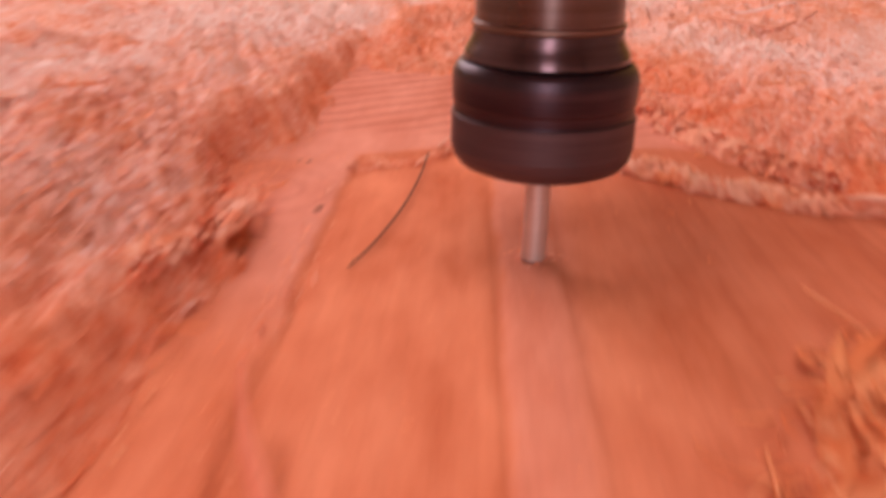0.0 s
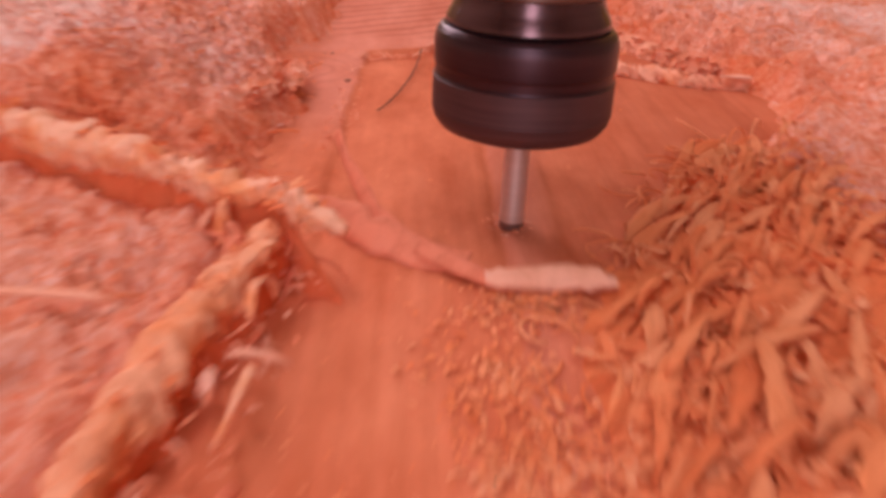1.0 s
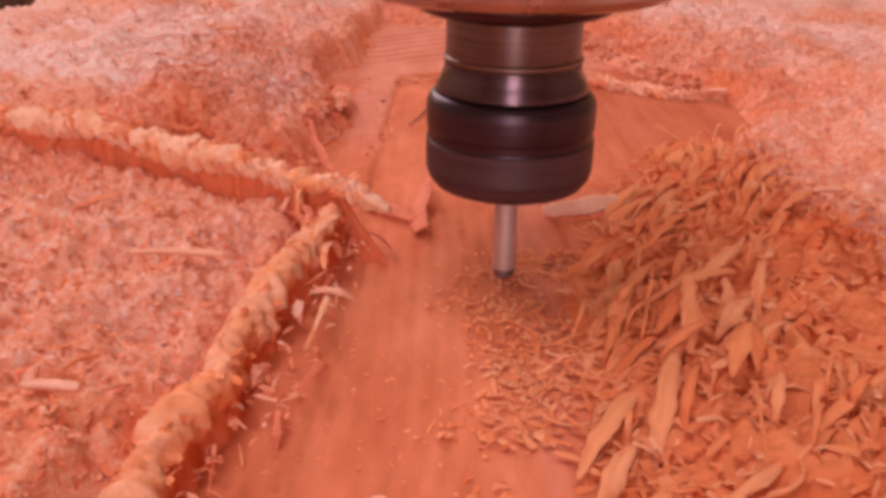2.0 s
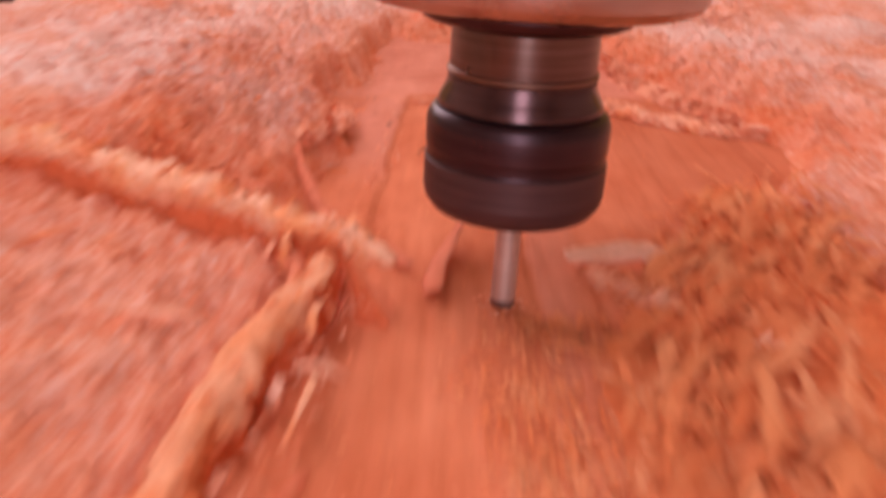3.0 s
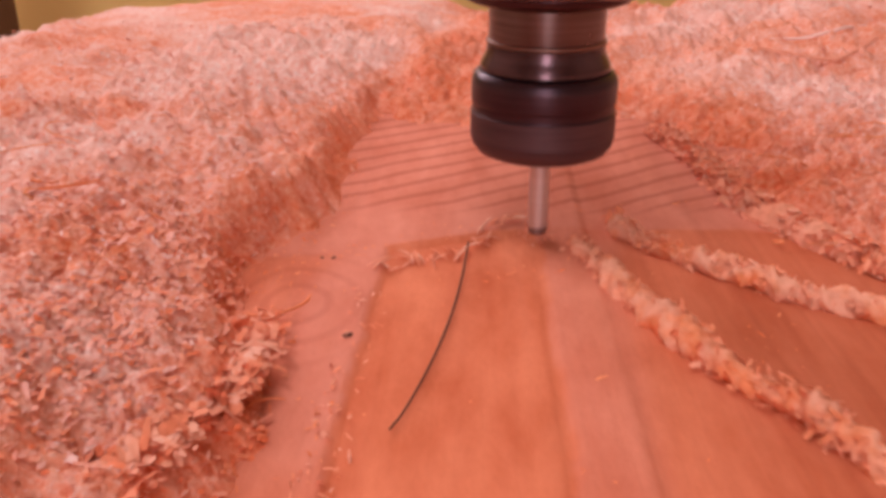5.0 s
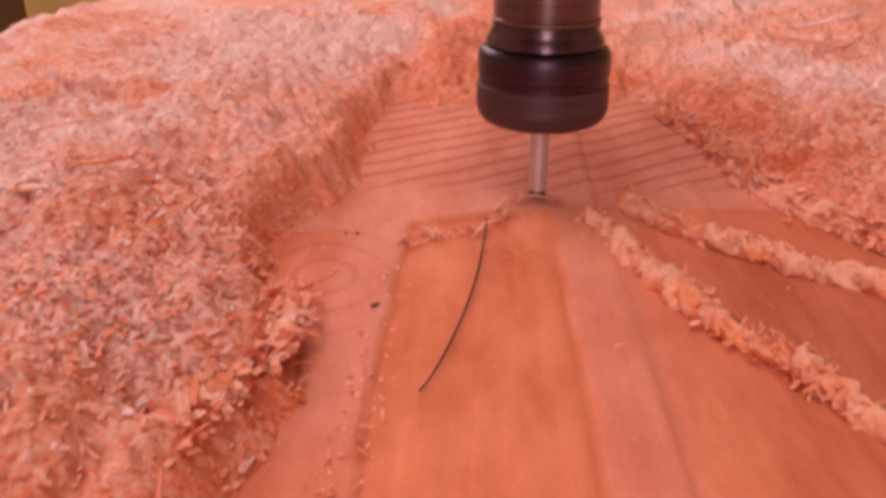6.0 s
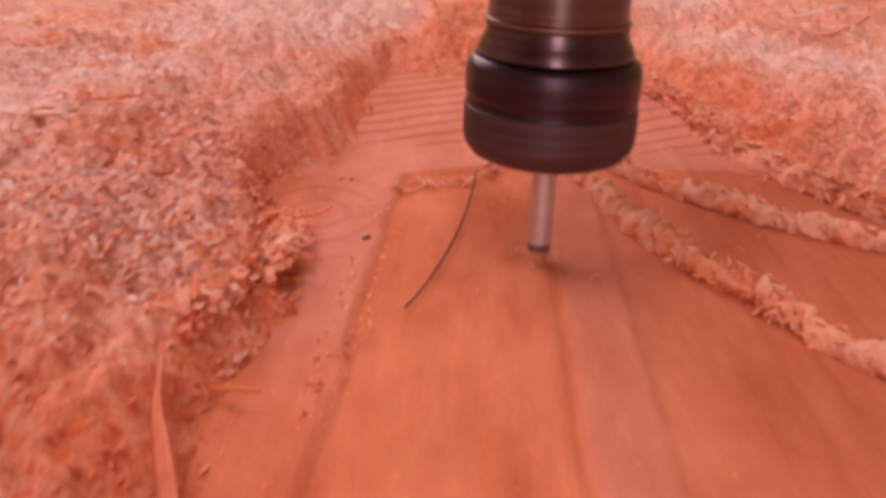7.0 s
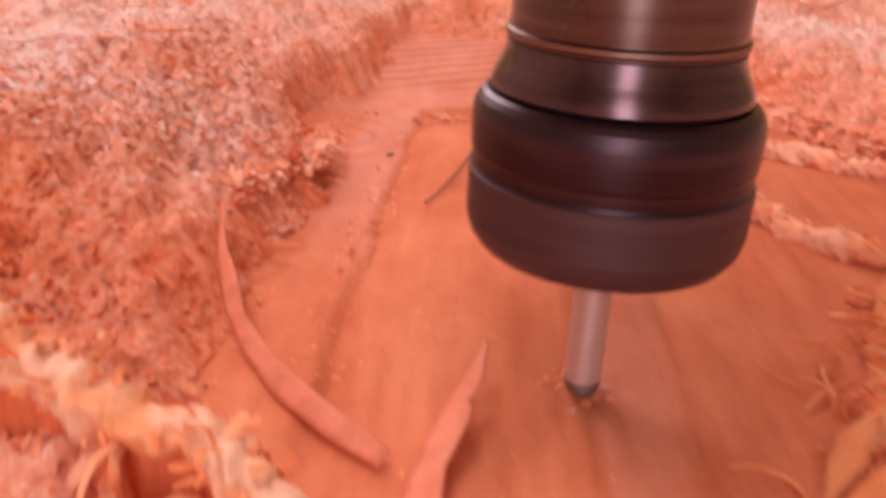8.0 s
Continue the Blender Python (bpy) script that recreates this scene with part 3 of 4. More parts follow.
def lip(line, radius, label, seed, root_half, fibres, name="torn_wood_lip", category="wood lip", skin=None):
    """A crumpled roll of torn wood along a line of (x, y, z), on a thin torn root."""
    pts = np.array(line)
    n = int(np.linalg.norm(np.diff(pts, axis=0), axis=1).sum() / 0.0007)
    p = resample(line, n)
    for _ in range(40):
        p[1:-1] = (p[:-2] + 2 * p[1:-1] + p[2:]) / 4
    t = np.gradient(p, axis=0)
    t[:, 2] = 0
    t /= np.linalg.norm(t, axis=1)[:, None]
    s = np.stack([-t[:, 1], t[:, 0]], 1)
    d = np.arange(n) * 0.0007
    p[:, :2] += s * (0.0030 * (vnoise(d, 0 * d, 0.012, seed) - 0.5) + 0.0012 * (vnoise(d, 0 * d, 0.004, seed + 1) - 0.5))[:, None]
    p[:, 2] += 0.0030 * (vnoise(d, 0 * d, 0.015, seed + 2) - 0.5)
    m = 26
    a = np.arange(m) * 2 * math.pi / m
    D, A = np.meshgrid(d, a, indexing='ij')
    # lapped folds: each swells slowly and drops off sharply
    slant = D + 0.0022 * np.sin(A + 0.6) + 0.0070 * (vnoise(D, A * 0.0025, 0.006, seed) - 0.5) + 0.0120 * (vnoise(D, 0 * D, 0.015, seed + 6) - 0.5)
    ph = slant / 0.0050 + 40
    which = np.floor(ph).astype(int)
    fr = ph - which
    tall = _lattice[seed % 8][which % 256, 7]
    fold = fr ** 1.3 * (1 - step(fr, 0.80, 1.0)) * (0.25 + 0.95 * tall)
    big = vnoise(slant, A * 0.0016, 0.010, seed + 3)
    rough = vnoise(D, A * 0.004, 0.0012, seed + 4)
    r = radius * (0.56 + 0.50 * fold + 0.75 * (big - 0.5) + 0.24 * (rough - 0.5))
    fade = np.clip(np.minimum((np.arange(n) + 1) / 9, (n - np.arange(n)) / 14), 0, 1)[:, None] ** 0.6
    C, S = np.cos(A), np.sin(A)
    X = p[:, :1] + s[:, :1] * C * r * fade
    Y = p[:, 1:2] + s[:, 1:2] * C * r * fade
    Z = p[:, 2:] + S * r * fade * 1.05
    v = np.stack([X.ravel(), Y.ravel(), Z.ravel()], 1)
    i = np.arange(n * m).reshape(n, m)
    j = np.roll(i, -1, axis=1)
    f = np.stack([i[:-1].ravel(), j[:-1].ravel(), j[1:].ravel(), i[1:].ravel()], 1).tolist() + [i[0][::-1].tolist(), i[-1].tolist()]
    ob = tagged(mesh_object(name, v.tolist(), f, [skin or LIP]), label, category)
    # the root, torn and fluted; its darker orange paints the shade under the roll
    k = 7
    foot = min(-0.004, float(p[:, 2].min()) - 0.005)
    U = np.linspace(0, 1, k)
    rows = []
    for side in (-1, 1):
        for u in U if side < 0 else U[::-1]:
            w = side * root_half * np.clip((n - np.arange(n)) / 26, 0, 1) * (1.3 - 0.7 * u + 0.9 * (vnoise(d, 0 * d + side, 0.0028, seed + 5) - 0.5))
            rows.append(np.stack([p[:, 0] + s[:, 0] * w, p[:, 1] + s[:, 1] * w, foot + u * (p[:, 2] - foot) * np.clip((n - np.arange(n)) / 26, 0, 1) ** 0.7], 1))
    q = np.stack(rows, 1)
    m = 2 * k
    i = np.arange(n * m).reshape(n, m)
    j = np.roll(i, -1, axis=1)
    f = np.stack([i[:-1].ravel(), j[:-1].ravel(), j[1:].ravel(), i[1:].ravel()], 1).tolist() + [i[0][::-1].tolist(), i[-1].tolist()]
    tagged(mesh_object("lip_root", q.reshape(-1, 3).tolist(), f, [ROOT_SHADED], ob), "torn root under the roll, coloured darker for the shade there")
    # frayed bits hang from it
    rng = np.random.default_rng(seed)
    c = rng.integers(4, n - 6, fibres)
    ang = rng.uniform(-0.9, 3.6, fibres)
    rr = radius * rng.uniform(0.55, 0.95, fibres)
    pos = np.stack([p[c, 0] + s[c, 0] * np.cos(ang) * rr, p[c, 1] + s[c, 1] * np.cos(ang) * rr, p[c, 2] + np.sin(ang) * rr], 1)
    v, f = flake_cloud(pos, 0.6, 0.42 * radius, 0.18 * radius, seed + 3)
    tagged(mesh_object("frayed_edge", v.tolist(), f.tolist(), [skin or SHAVING], ob, smooth=False), "frayed orange fibres along the lip", kind="stuff")
    return ob


ROLL = shaving_material("rolled_chips", [(0.0, (0.92, 0.38, 0.23)), (1.0, (0.95, 0.46, 0.31))], 0.0, 1.0, (420, 420, 420), 130.0)
new_ridge = lip([(x - 0.0165, y - 0.249, z + 0.0012) for x, y, z in on_floor(NEW_RIDGE)], 0.0044, "roll of torn orange chips thrown up beside the cutter", 61, 0.0012, 520, "chip_ridge", "wood chips", ROLL)
lip(on_floor([(0.0275, 0.258), (0.034, 0.246), (0.042, 0.235), (0.050, 0.224), (0.058, 0.215), (0.068, 0.208), (0.085, 0.201), (0.108, 0.196)], 0.0012), 0.0042, "ragged roll of wood chips along an older cut", 63, 0.0012, 620, "chip_ridge", "wood chips", ROLL)
# a crumpled lip that turns a corner
lip([(-0.19, 0.103, 0.0225), (-0.15, 0.0945, 0.0215), (-0.12, 0.086, 0.0205), (-0.104, 0.080, 0.020), (-0.085, 0.0715, 0.0193), (-0.070, 0.0645, 0.0186), (-0.058, 0.0590, 0.0180), (-0.045, 0.0535, 0.0172), (-0.033, 0.0475, 0.0155), (-0.0225, 0.0415, 0.012)], 0.0050, "crumpled lip of torn orange wood at the pocket's end", 67, 0.0014, 420)
lip([(-0.0355, 0.047, 0.0115), (-0.0395, 0.034, 0.010), (-0.0415, 0.020, 0.009), (-0.0440, 0.0, 0.0085), (-0.0465, -0.020, 0.0085), (-0.0495, -0.045, 0.0085), (-0.055, -0.10, 0.0085)], 0.0044, "long crumpled lip of orange wood beside the groove", 69, 0.0024, 300)


# ---- loose shavings ----
def ribbon(name, length, width, curl, twist, thick, material, seed, ragged=0.15, seg=18, leaf=False):
    """A curled shaving, lying along x from its middle."""
    rng = np.random.default_rng(seed)
    bm = bmesh.new()
    x = z = 0.0
    rows = []
    a = -curl / 2
    cols = 5
    for i in range(seg + 1):
        u = i / seg
        w = width * (0.35 + 0.65 * math.sin(math.pi * min(1, max(0, 0.04 + 0.94 * u))) ** 0.5) if not leaf else width * (0.12 + 0.88 * min(1, 2.6 * u) ** 0.7 * (1 - u) ** 0.45)
        w *= 1 + ragged * (rng.normal() if not leaf else 2.5 * float(vnoise(u, seed * 1.7, 0.16, 2) - 0.5))
        tw = twist * (u - 0.5)
        row = []
        for j in range(cols):
            v = (j / (cols - 1) - 0.5) * w
            if leaf:
                v += 0.12 * w * float(vnoise(u, seed * 0.9 + (j > 2) * 3.1, 0.055, 4) - 0.5) * abs(j - 2)
            cup = -(0.05 if not leaf else 0.02) * width * (2 * j / (cols - 1) - 1) ** 2
            row.append((x, v * math.cos(tw) - cup * math.sin(tw), z + v * math.sin(tw) + cup * math.cos(tw)))
        rows.append(row)
        x += math.cos(a) * length / seg
        z -= math.sin(a) * length / seg
        a += curl / seg
    mx = x / 2
    low = min(q[2] for r in rows for q in r)
    grid = [[[bm.verts.new((q[0] - mx, q[1], q[2] - low + s * thick)) for q in r] for r in rows] for s in (0, 1)]
    for i in range(seg):
        for j in range(cols - 1):
            bm.faces.new((grid[1][i][j], grid[1][i + 1][j], grid[1][i + 1][j + 1], grid[1][i][j + 1]))
            bm.faces.new((grid[0][i][j], grid[0][i][j + 1], grid[0][i + 1][j + 1], grid[0][i + 1][j]))
        for j in (0, cols - 1):
            q = (grid[0][i][j], grid[0][i + 1][j], grid[1][i + 1][j], grid[1][i][j])
            bm.faces.new(q if j == 0 else q[::-1])
    for i in (0, seg):
        for j in range(cols - 1):
            q = (grid[0][i][j], grid[1][i][j], grid[1][i][j + 1], grid[0][i][j + 1])
            bm.faces.new(q if i == 0 else q[::-1])
    bmesh.ops.recalc_face_normals(bm, faces=bm.faces[:])
    for f in bm.faces:
        f.smooth = True
    return part(name, bm, material, None)


def rest(x, y):
    return max(float(heap_height(x, y)), float(floor_height(x, y)))


def shavings():
    """Thin leaf-like shavings, layered over one another and leaning away from the groove."""
    rng = random.Random(9)
    kinds = [ribbon("wood_shaving", rng.uniform(0.018, 0.036), rng.uniform(0.0030, 0.0060), rng.uniform(0.3, 1.3), rng.uniform(-1.5, 1.5), 0.00012, SHAVING, 100 + k, 0.22, 20, True) for k in range(14)]
    kinds += [ribbon("wood_shaving", rng.uniform(0.012, 0.026), rng.uniform(0.0008, 0.0022), rng.uniform(1.5, 5.0), rng.uniform(-3.5, 3.5), 0.00012, SHAVING, 130 + k, 0.30, 20, True) for k in range(10)]
    placed = 0
    for _ in range(4000):
        if placed >= 210:
            break
        y = rng.uniform(-0.085, 0.128)
        x = rng.uniform(0.010, 0.085)
        inner = 0.017 + 0.42 * max(0.0, y - 0.02)
        if x < inner or rng.random() > (1.0 if x < inner + 0.040 else 0.25):
            continue
        z = rest(x, y) + rng.uniform(0.0006, 0.0036) * min(1.0, (x - inner) / 0.012)
        m = pose(x, y, z, rng.uniform(-15, 15), rng.uniform(-11, 1), rng.gauss(58, 15))
        label = rng.choice(("curled orange wood shaving lying in a loose drift", "thin twisted cedar shaving beside the groove", "broad bent flake of orange wood in a drift"))
        k = kinds[placed % 24]
        ob = k if placed < 24 else copy_thing(k, m)
        if placed < 24:
            ob.matrix_world = m
        tagged(ob, label, "wood shaving", "shavings drifted beside the groove")
        placed += 1


shavings()


def torn_fibre():
    """Soft strips of torn wood in the pocket behind the lips."""
    rng = random.Random(31)
    kinds = [ribbon("torn_strip", rng.uniform(0.014, 0.030), rng.uniform(0.0008, 0.0018), rng.uniform(0.3, 1.3), rng.uniform(-1.6, 1.6), 0.0002, FLAKE, 300 + k, 0.12, 14) for k in range(6)]
    for i in range(9):
        y = rng.uniform(-0.06, 0.068)
        x = -0.050 - 0.05 * max(0.0, -y) - rng.random() ** 1.3 * 0.075
        m = pose(x, y, rest(x, y) + rng.uniform(-0.0012, 0.0008), rng.uniform(-25, 25), rng.uniform(-16, 10), rng.gauss(40, 25))
        ob = kinds[i] if i < 6 else copy_thing(kinds[i % 6], m)
        if i < 6:
            ob.matrix_world = m
        tagged(ob, "soft pinkish strip of torn wood behind the lip", "wood shaving", "torn strips behind the lip")


torn_fibre()


def drift():
    """A matted bed of torn flakes, combed one way, under the larger shavings."""
    xs = np.arange(0.004, 0.096, 0.0012)
    ys = np.arange(-0.11, 0.132, 0.0012)
    X, Y = np.meshgrid(xs, ys)
    depth = X - 0.013 - 0.42 * np.maximum(0, Y - 0.02) + 0.010 * (vnoise(X, Y, 0.012, 2) - 0.5)
    far = 1 - step(Y, 0.100, 0.130)
    along, across = 0.5 * X + 0.866 * Y, 0.866 * X - 0.5 * Y
    comb = 1 - np.abs(2 * vnoise(across, along * 0.22 + 0.004 * vnoise(X, Y, 0.01, 1), 0.0042, 5) - 1)
    fuzz = vnoise(across, along * 0.35, 0.0017, 3)
    Z = np.maximum(heap_height(X, Y), floor_height(X, Y)) + step(depth, 0.0, 0.016) * far * (1 - step(X, 0.070, 0.094)) * (0.0004 + 0.0024 * comb + 0.0016 * fuzz) - 0.0016 * (1 - step(depth, -0.004, 0.006)) - 0.002 * (1 - far) - 0.002 * step(X, 0.080, 0.095)
    i = np.arange(X.size).reshape(X.shape)
    bed = np.stack([i[:-1, :-1].ravel(), i[:-1, 1:].ravel(), i[1:, 1:].ravel(), i[1:, :-1].ravel()], 1)
    verts = np.stack([X.ravel(), Y.ravel(), Z.ravel()], 1)
    rng = np.random.default_rng(77)
    n = 9000
    x, y = rng.uniform(0.006, 0.090, n), rng.uniform(-0.10, 0.128, n)
    d = x - 0.008 - 0.42 * np.maximum(0, y - 0.02)
    k = rng.random(n) < np.clip(d / 0.02, 0, 1) * 0.6
    x, y, d = x[k], y[k], d[k]
    z = np.maximum(heap_height(x, y), floor_height(x, y)) + np.clip(d / 0.016, 0, 1) * 0.0030 + rng.random(len(x)) * 0.0010
    v, f = flake_cloud(np.stack([x, y, z], 1), 0.35, 0.0034, 0.0009, 78)
    ob = mesh_object("shaving_drift", verts.tolist() + v.tolist(), bed.tolist() + (f + len(verts)).tolist(), [SHAVING], smooth=True)
    return tagged(ob, "drift of torn orange flakes beside the groove", "wood shavings", kind="stuff")


drift()


def splinter(x, y, z, rz, length, width, label, seed, curl=0.25, ry=0, rx=0, material=None):
    ob = ribbon("wood_splinter", length, width, curl, 0.4, 0.0008, material or PALE, seed, 0.10, 12)
    ob.matrix_world = pose(x, y, z, rx, ry, rz)
    return tagged(ob, label, "splinter")


splinter(0.0965, 0.070, rest(0.0965, 0.070) + 0.0015, 4, 0.016, 0.0036, "short pale splinter of wood on the sawdust", 201)
splinter(0.098, 0.196, rest(0.098, 0.2) + 0.004, -3, 0.011, 0.003, "whitish splinter lying on the crumbly heap edge", 202)
splinter(-0.0640, 0.0168, rest(-0.064, 0.0168) + 0.002, -3, 0.021, 0.0018, "slender pale splinter on the sawdust", 203)
splinter(-0.0670, -0.037, rest(-0.067, -0.037) + 0.002, -4, 0.009, 0.0020, "small yellowish splinter on the sawdust", 204)
splinter(-0.0155, -0.050, 0.001, 118, 0.014, 0.0035, "blunt pale chip on the carved floor", 207)


def path_ribbon(name, pts, widths, tilt, thick, material, seed, seg=40):
    """A strip of wood that follows a bent line on the ground; tilt stands it on edge."""
    p = resample([(x, y, z, w, a) for (x, y, z), w, a in zip(pts, widths, tilt)], seg)
    for _ in range(6):
        p[1:-1] = (p[:-2] + 2 * p[1:-1] + p[2:]) / 4
    t = np.gradient(p[:, :3], axis=0)
    bm = bmesh.new()
    rows = []
    for i in range(seg):
        d = Vector(t[i]).normalized()
        side = Vector((-d.y, d.x, 0)).normalized()
        a = radians(p[i, 4])
        s = side * math.cos(a) + Vector((0, 0, 1)) * math.sin(a)
        up = s.cross(d) * -1
        row = []
        for j in range(10):
            u = (j if j < 5 else 9 - j) / 4 - 0.5
            fray = 1 + 0.55 * (vnoise(i * 0.3, seed + (u > 0), 1.0, 3) - 0.5)
            top = 1 if j < 5 else -1
            q = Vector(p[i, :3]) + s * (u * p[i, 3] * fray) + up * (thick * 0.5 * top + 0.05 * p[i, 3] * (1 - 4 * u * u))
            row.append(bm.verts.new(q))
        rows.append(row)
    for a, b in zip(rows, rows[1:]):
        for j in range(10):
            bm.faces.new((a[j], a[(j + 1) % 10], b[(j + 1) % 10], b[j]))
    bm.faces.new(rows[0][::-1])
    bm.faces.new(rows[-1])
    bmesh.ops.recalc_face_normals(bm, faces=bm.faces[:])
    for f in bm.faces:
        f.smooth = True
    return part(name, bm, material, None)


strip = path_ribbon("wood_shaving", [(-0.056, 0.121, 0.012), (-0.053, 0.110, 0.010), (-0.047, 0.096, 0.005), (-0.040, 0.086, 0.0025), (-0.031, 0.077, 0.0015), (-0.020, 0.069, 0.001)], [0.0020, 0.0030, 0.0034, 0.0036, 0.0040, 0.0026], [70, 60, 48, 36, 28, 20], 0.0003, STRIP, 1)
tagged(strip, "long curved strip of pale wood peeled from the edge", "wood shaving")
peel = path_ribbon("wood_shaving", [(-0.0085, 0.090, 0.006), (-0.010, 0.084, 0.0045), (-0.0128, 0.075, 0.002), (-0.0145, 0.066, 0.001), (-0.0150, 0.055, 0.001)], [0.0010, 0.0055, 0.0078, 0.0062, 0.0045], [60, 55, 45, 40, 30], 0.0005, STRIP, 5)
tagged(peel, "upright curled peel of orange wood on the floor", "wood shaving")
curl = path_ribbon("wood_shaving", [(-0.0125, 0.0, 0.0016), (-0.007, 0.0006, 0.0018), (0.0, 0.0008, 0.0022), (0.007, 0.0004, 0.0026), (0.0118, -0.0004, 0.0024)], [0.0030, 0.0044, 0.0050, 0.0048, 0.0018], [35, 40, 40, 35, 30], 0.0012, PALE, 9)
tagged(curl, "blunt pale shaving that lies across the groove", "wood shaving")


def corner_peels():
    """Loose peels and pink fibre where the lip turns its corner."""
    rng = random.Random(17)
    kinds = [ribbon("torn_peel", rng.uniform(0.010, 0.020), rng.uniform(0.0010, 0.0024), rng.uniform(1.2, 3.2), rng.uniform(-1.8, 1.8), 0.0002, (STRIP, LIP, STRIP, CHIP)[k % 4], 400 + k, 0.2, 16, k % 2 == 0) for k in range(8)]
    for i in range(20):
        u = rng.random()
        if u < 0.55:
            y = rng.uniform(-0.035, 0.048)
            x, z = -0.0325 - 0.15 * max(0.0, -y) + rng.uniform(-0.004, 0.003), rng.uniform(0.0, 0.005)
        else:
            y = rng.uniform(0.028, 0.060)
            x, z = -0.040 + rng.uniform(-0.010, 0.008), rng.uniform(0.004, 0.011)
        m = pose(x, y, z, rng.uniform(-50, 50), rng.uniform(-35, 35), rng.gauss(75, 50))
        ob = kinds[i] if i < 8 else copy_thing(kinds[i % 8], m)
        if i < 8:
            ob.matrix_world = m
        tagged(ob, "soft curled peel of pinkish wood at the torn lip", "wood shaving", "peels at the torn lip")


corner_peels()


def torn_tongues():
    """Fibre tongues that hang over the far edge of the cut."""
    rng = random.Random(23)
    edge = resample([(-0.034, 0.2262), (-0.027, 0.229), (-0.0198, 0.2315), (-0.0096, 0.2395), (-0.0047, 0.2525), (0.001, 0.2575), (0.0067, 0.2584), (0.0092, 0.252)], 60)
    kinds = [ribbon("torn_fibre", rng.uniform(0.004, 0.010), rng.uniform(0.0004, 0.0012), rng.uniform(0.3, 1.2), rng.uniform(-1.2, 1.2), 0.00012, CHIP, 500 + k, 0.25, 10, True) for k in range(8)]
    for i in range(44):
        x, y = edge[int(60 * rng.random() ** 1.0)]
        back = abs(rng.gauss(0, 0.004))
        m = pose(x + rng.uniform(-0.001, 0.001), y + back, float(floor_height(x, y + back)) + 0.0003, rng.uniform(-12, 12), rng.uniform(-5, 5), rng.gauss(-95, 38))
        ob = kinds[i] if i < 8 else copy_thing(kinds[i % 8], m)
        if i < 8:
            ob.matrix_world = m
        tagged(ob, "frayed pale tongue of fibre at the cut's edge", "wood fibre", "torn fibres at the cut's end")


torn_tongues()

for line in (((-0.134, 0.184), (-0.127, 0.1866), (-0.119, 0.194), (-0.110, 0.1945), (-0.102, 0.192)), ((0.112, 0.415), (0.124, 0.402), (0.140, 0.402), (0.158, 0.418), (0.182, 0.450)), ((0.128, 0.452), (0.140, 0.440), (0.158, 0.442), (0.176, 0.462))):
    w = 0.0020
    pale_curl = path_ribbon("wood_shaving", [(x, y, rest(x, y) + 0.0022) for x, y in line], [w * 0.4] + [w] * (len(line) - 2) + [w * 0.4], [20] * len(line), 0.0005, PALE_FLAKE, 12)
    tagged(pale_curl, "thin lilac-white curved shaving lying on the sawdust", "wood shaving", "pale shavings on the heaps")


def fibres():
    rng = random.Random(4)
    for i in range(150):
        side = rng.random()
        if side < 0.70:
            y = rng.uniform(-0.07, 0.13)
            x = 0.008 + 0.42 * max(0.0, y - 0.02) + abs(rng.gauss(0, 0.024))
        elif side < 0.84:
            x, y = rng.uniform(0.06, 0.14), rng.uniform(0.23, 0.33)
        else:
            x, y = rng.uniform(-0.12, -0.04), rng.uniform(-0.04, 0.26)
        n, L = 9, rng.uniform(0.006, 0.022)
        a, da, up = rng.uniform(0, 6.28), rng.uniform(-0.6, 0.6), rng.uniform(-0.1, 0.6)
        p = Vector((0, 0, 0))
        pts = []
        for k in range(n):
            pts.append(p.copy())
            p += Vector((math.cos(a), math.sin(a), up * (1 - 1.6 * k / n))) * L / n
            a += da
        ob = tube("wood_fibre", pts, rng.uniform(0.00020, 0.00042), SHAVING)
        ob.matrix_world = pose(x, y, rest(x, y) + 0.001)
        tagged(ob, "fine curled thread of torn wood fibre", "wood fibre", "torn fibres")


def tube(name, pts, radius, material, taper=0.6, sides=6):
    bm = bmesh.new()
    rings = []
    for i, p in enumerate(pts):
        d = (pts[min(i + 1, len(pts) - 1)] - pts[max(i - 1, 0)]).normalized()
        s = d.cross(Vector((0, 0, 1)))
        s = s.normalized() if s.length > 1e-4 else Vector((1, 0, 0))
        u = s.cross(d)
        r = radius * (taper + (1 - taper) * math.sin(math.pi * (i + 0.5) / len(pts)))
        rings.append([bm.verts.new(p + (s * math.cos(2 * math.pi * k / sides) + u * math.sin(2 * math.pi * k / sides)) * r) for k in range(sides)])
    for a, b in zip(rings, rings[1:]):
        for k in range(sides):
            bm.faces.new((a[k], a[(k + 1) % sides], b[(k + 1) % sides], b[k]))
    bm.faces.new(rings[0][::-1])
    bm.faces.new(rings[-1])
    for f in bm.faces:
        f.smooth = True
    return part(name, bm, material, None)


fibres()


def bristle():
    pts = []
    for i in range(25):
        u = i / 24
        x = -0.0235 + 0.0126 * (u ** 0.75) + 0.0018 * math.sin(math.pi * u)
        y = 0.1612 + 0.0805 * u
        pts.append(Vector((x, y, max(float(floor_height(x, y)) + 0.0004, -0.0004 + 0.0016 * u))))
    return tagged(tube("bristle", pts, 0.00027, HAIR, 0.75), "dark curved bristle lying on the carved wood", "bristle")


bristle()


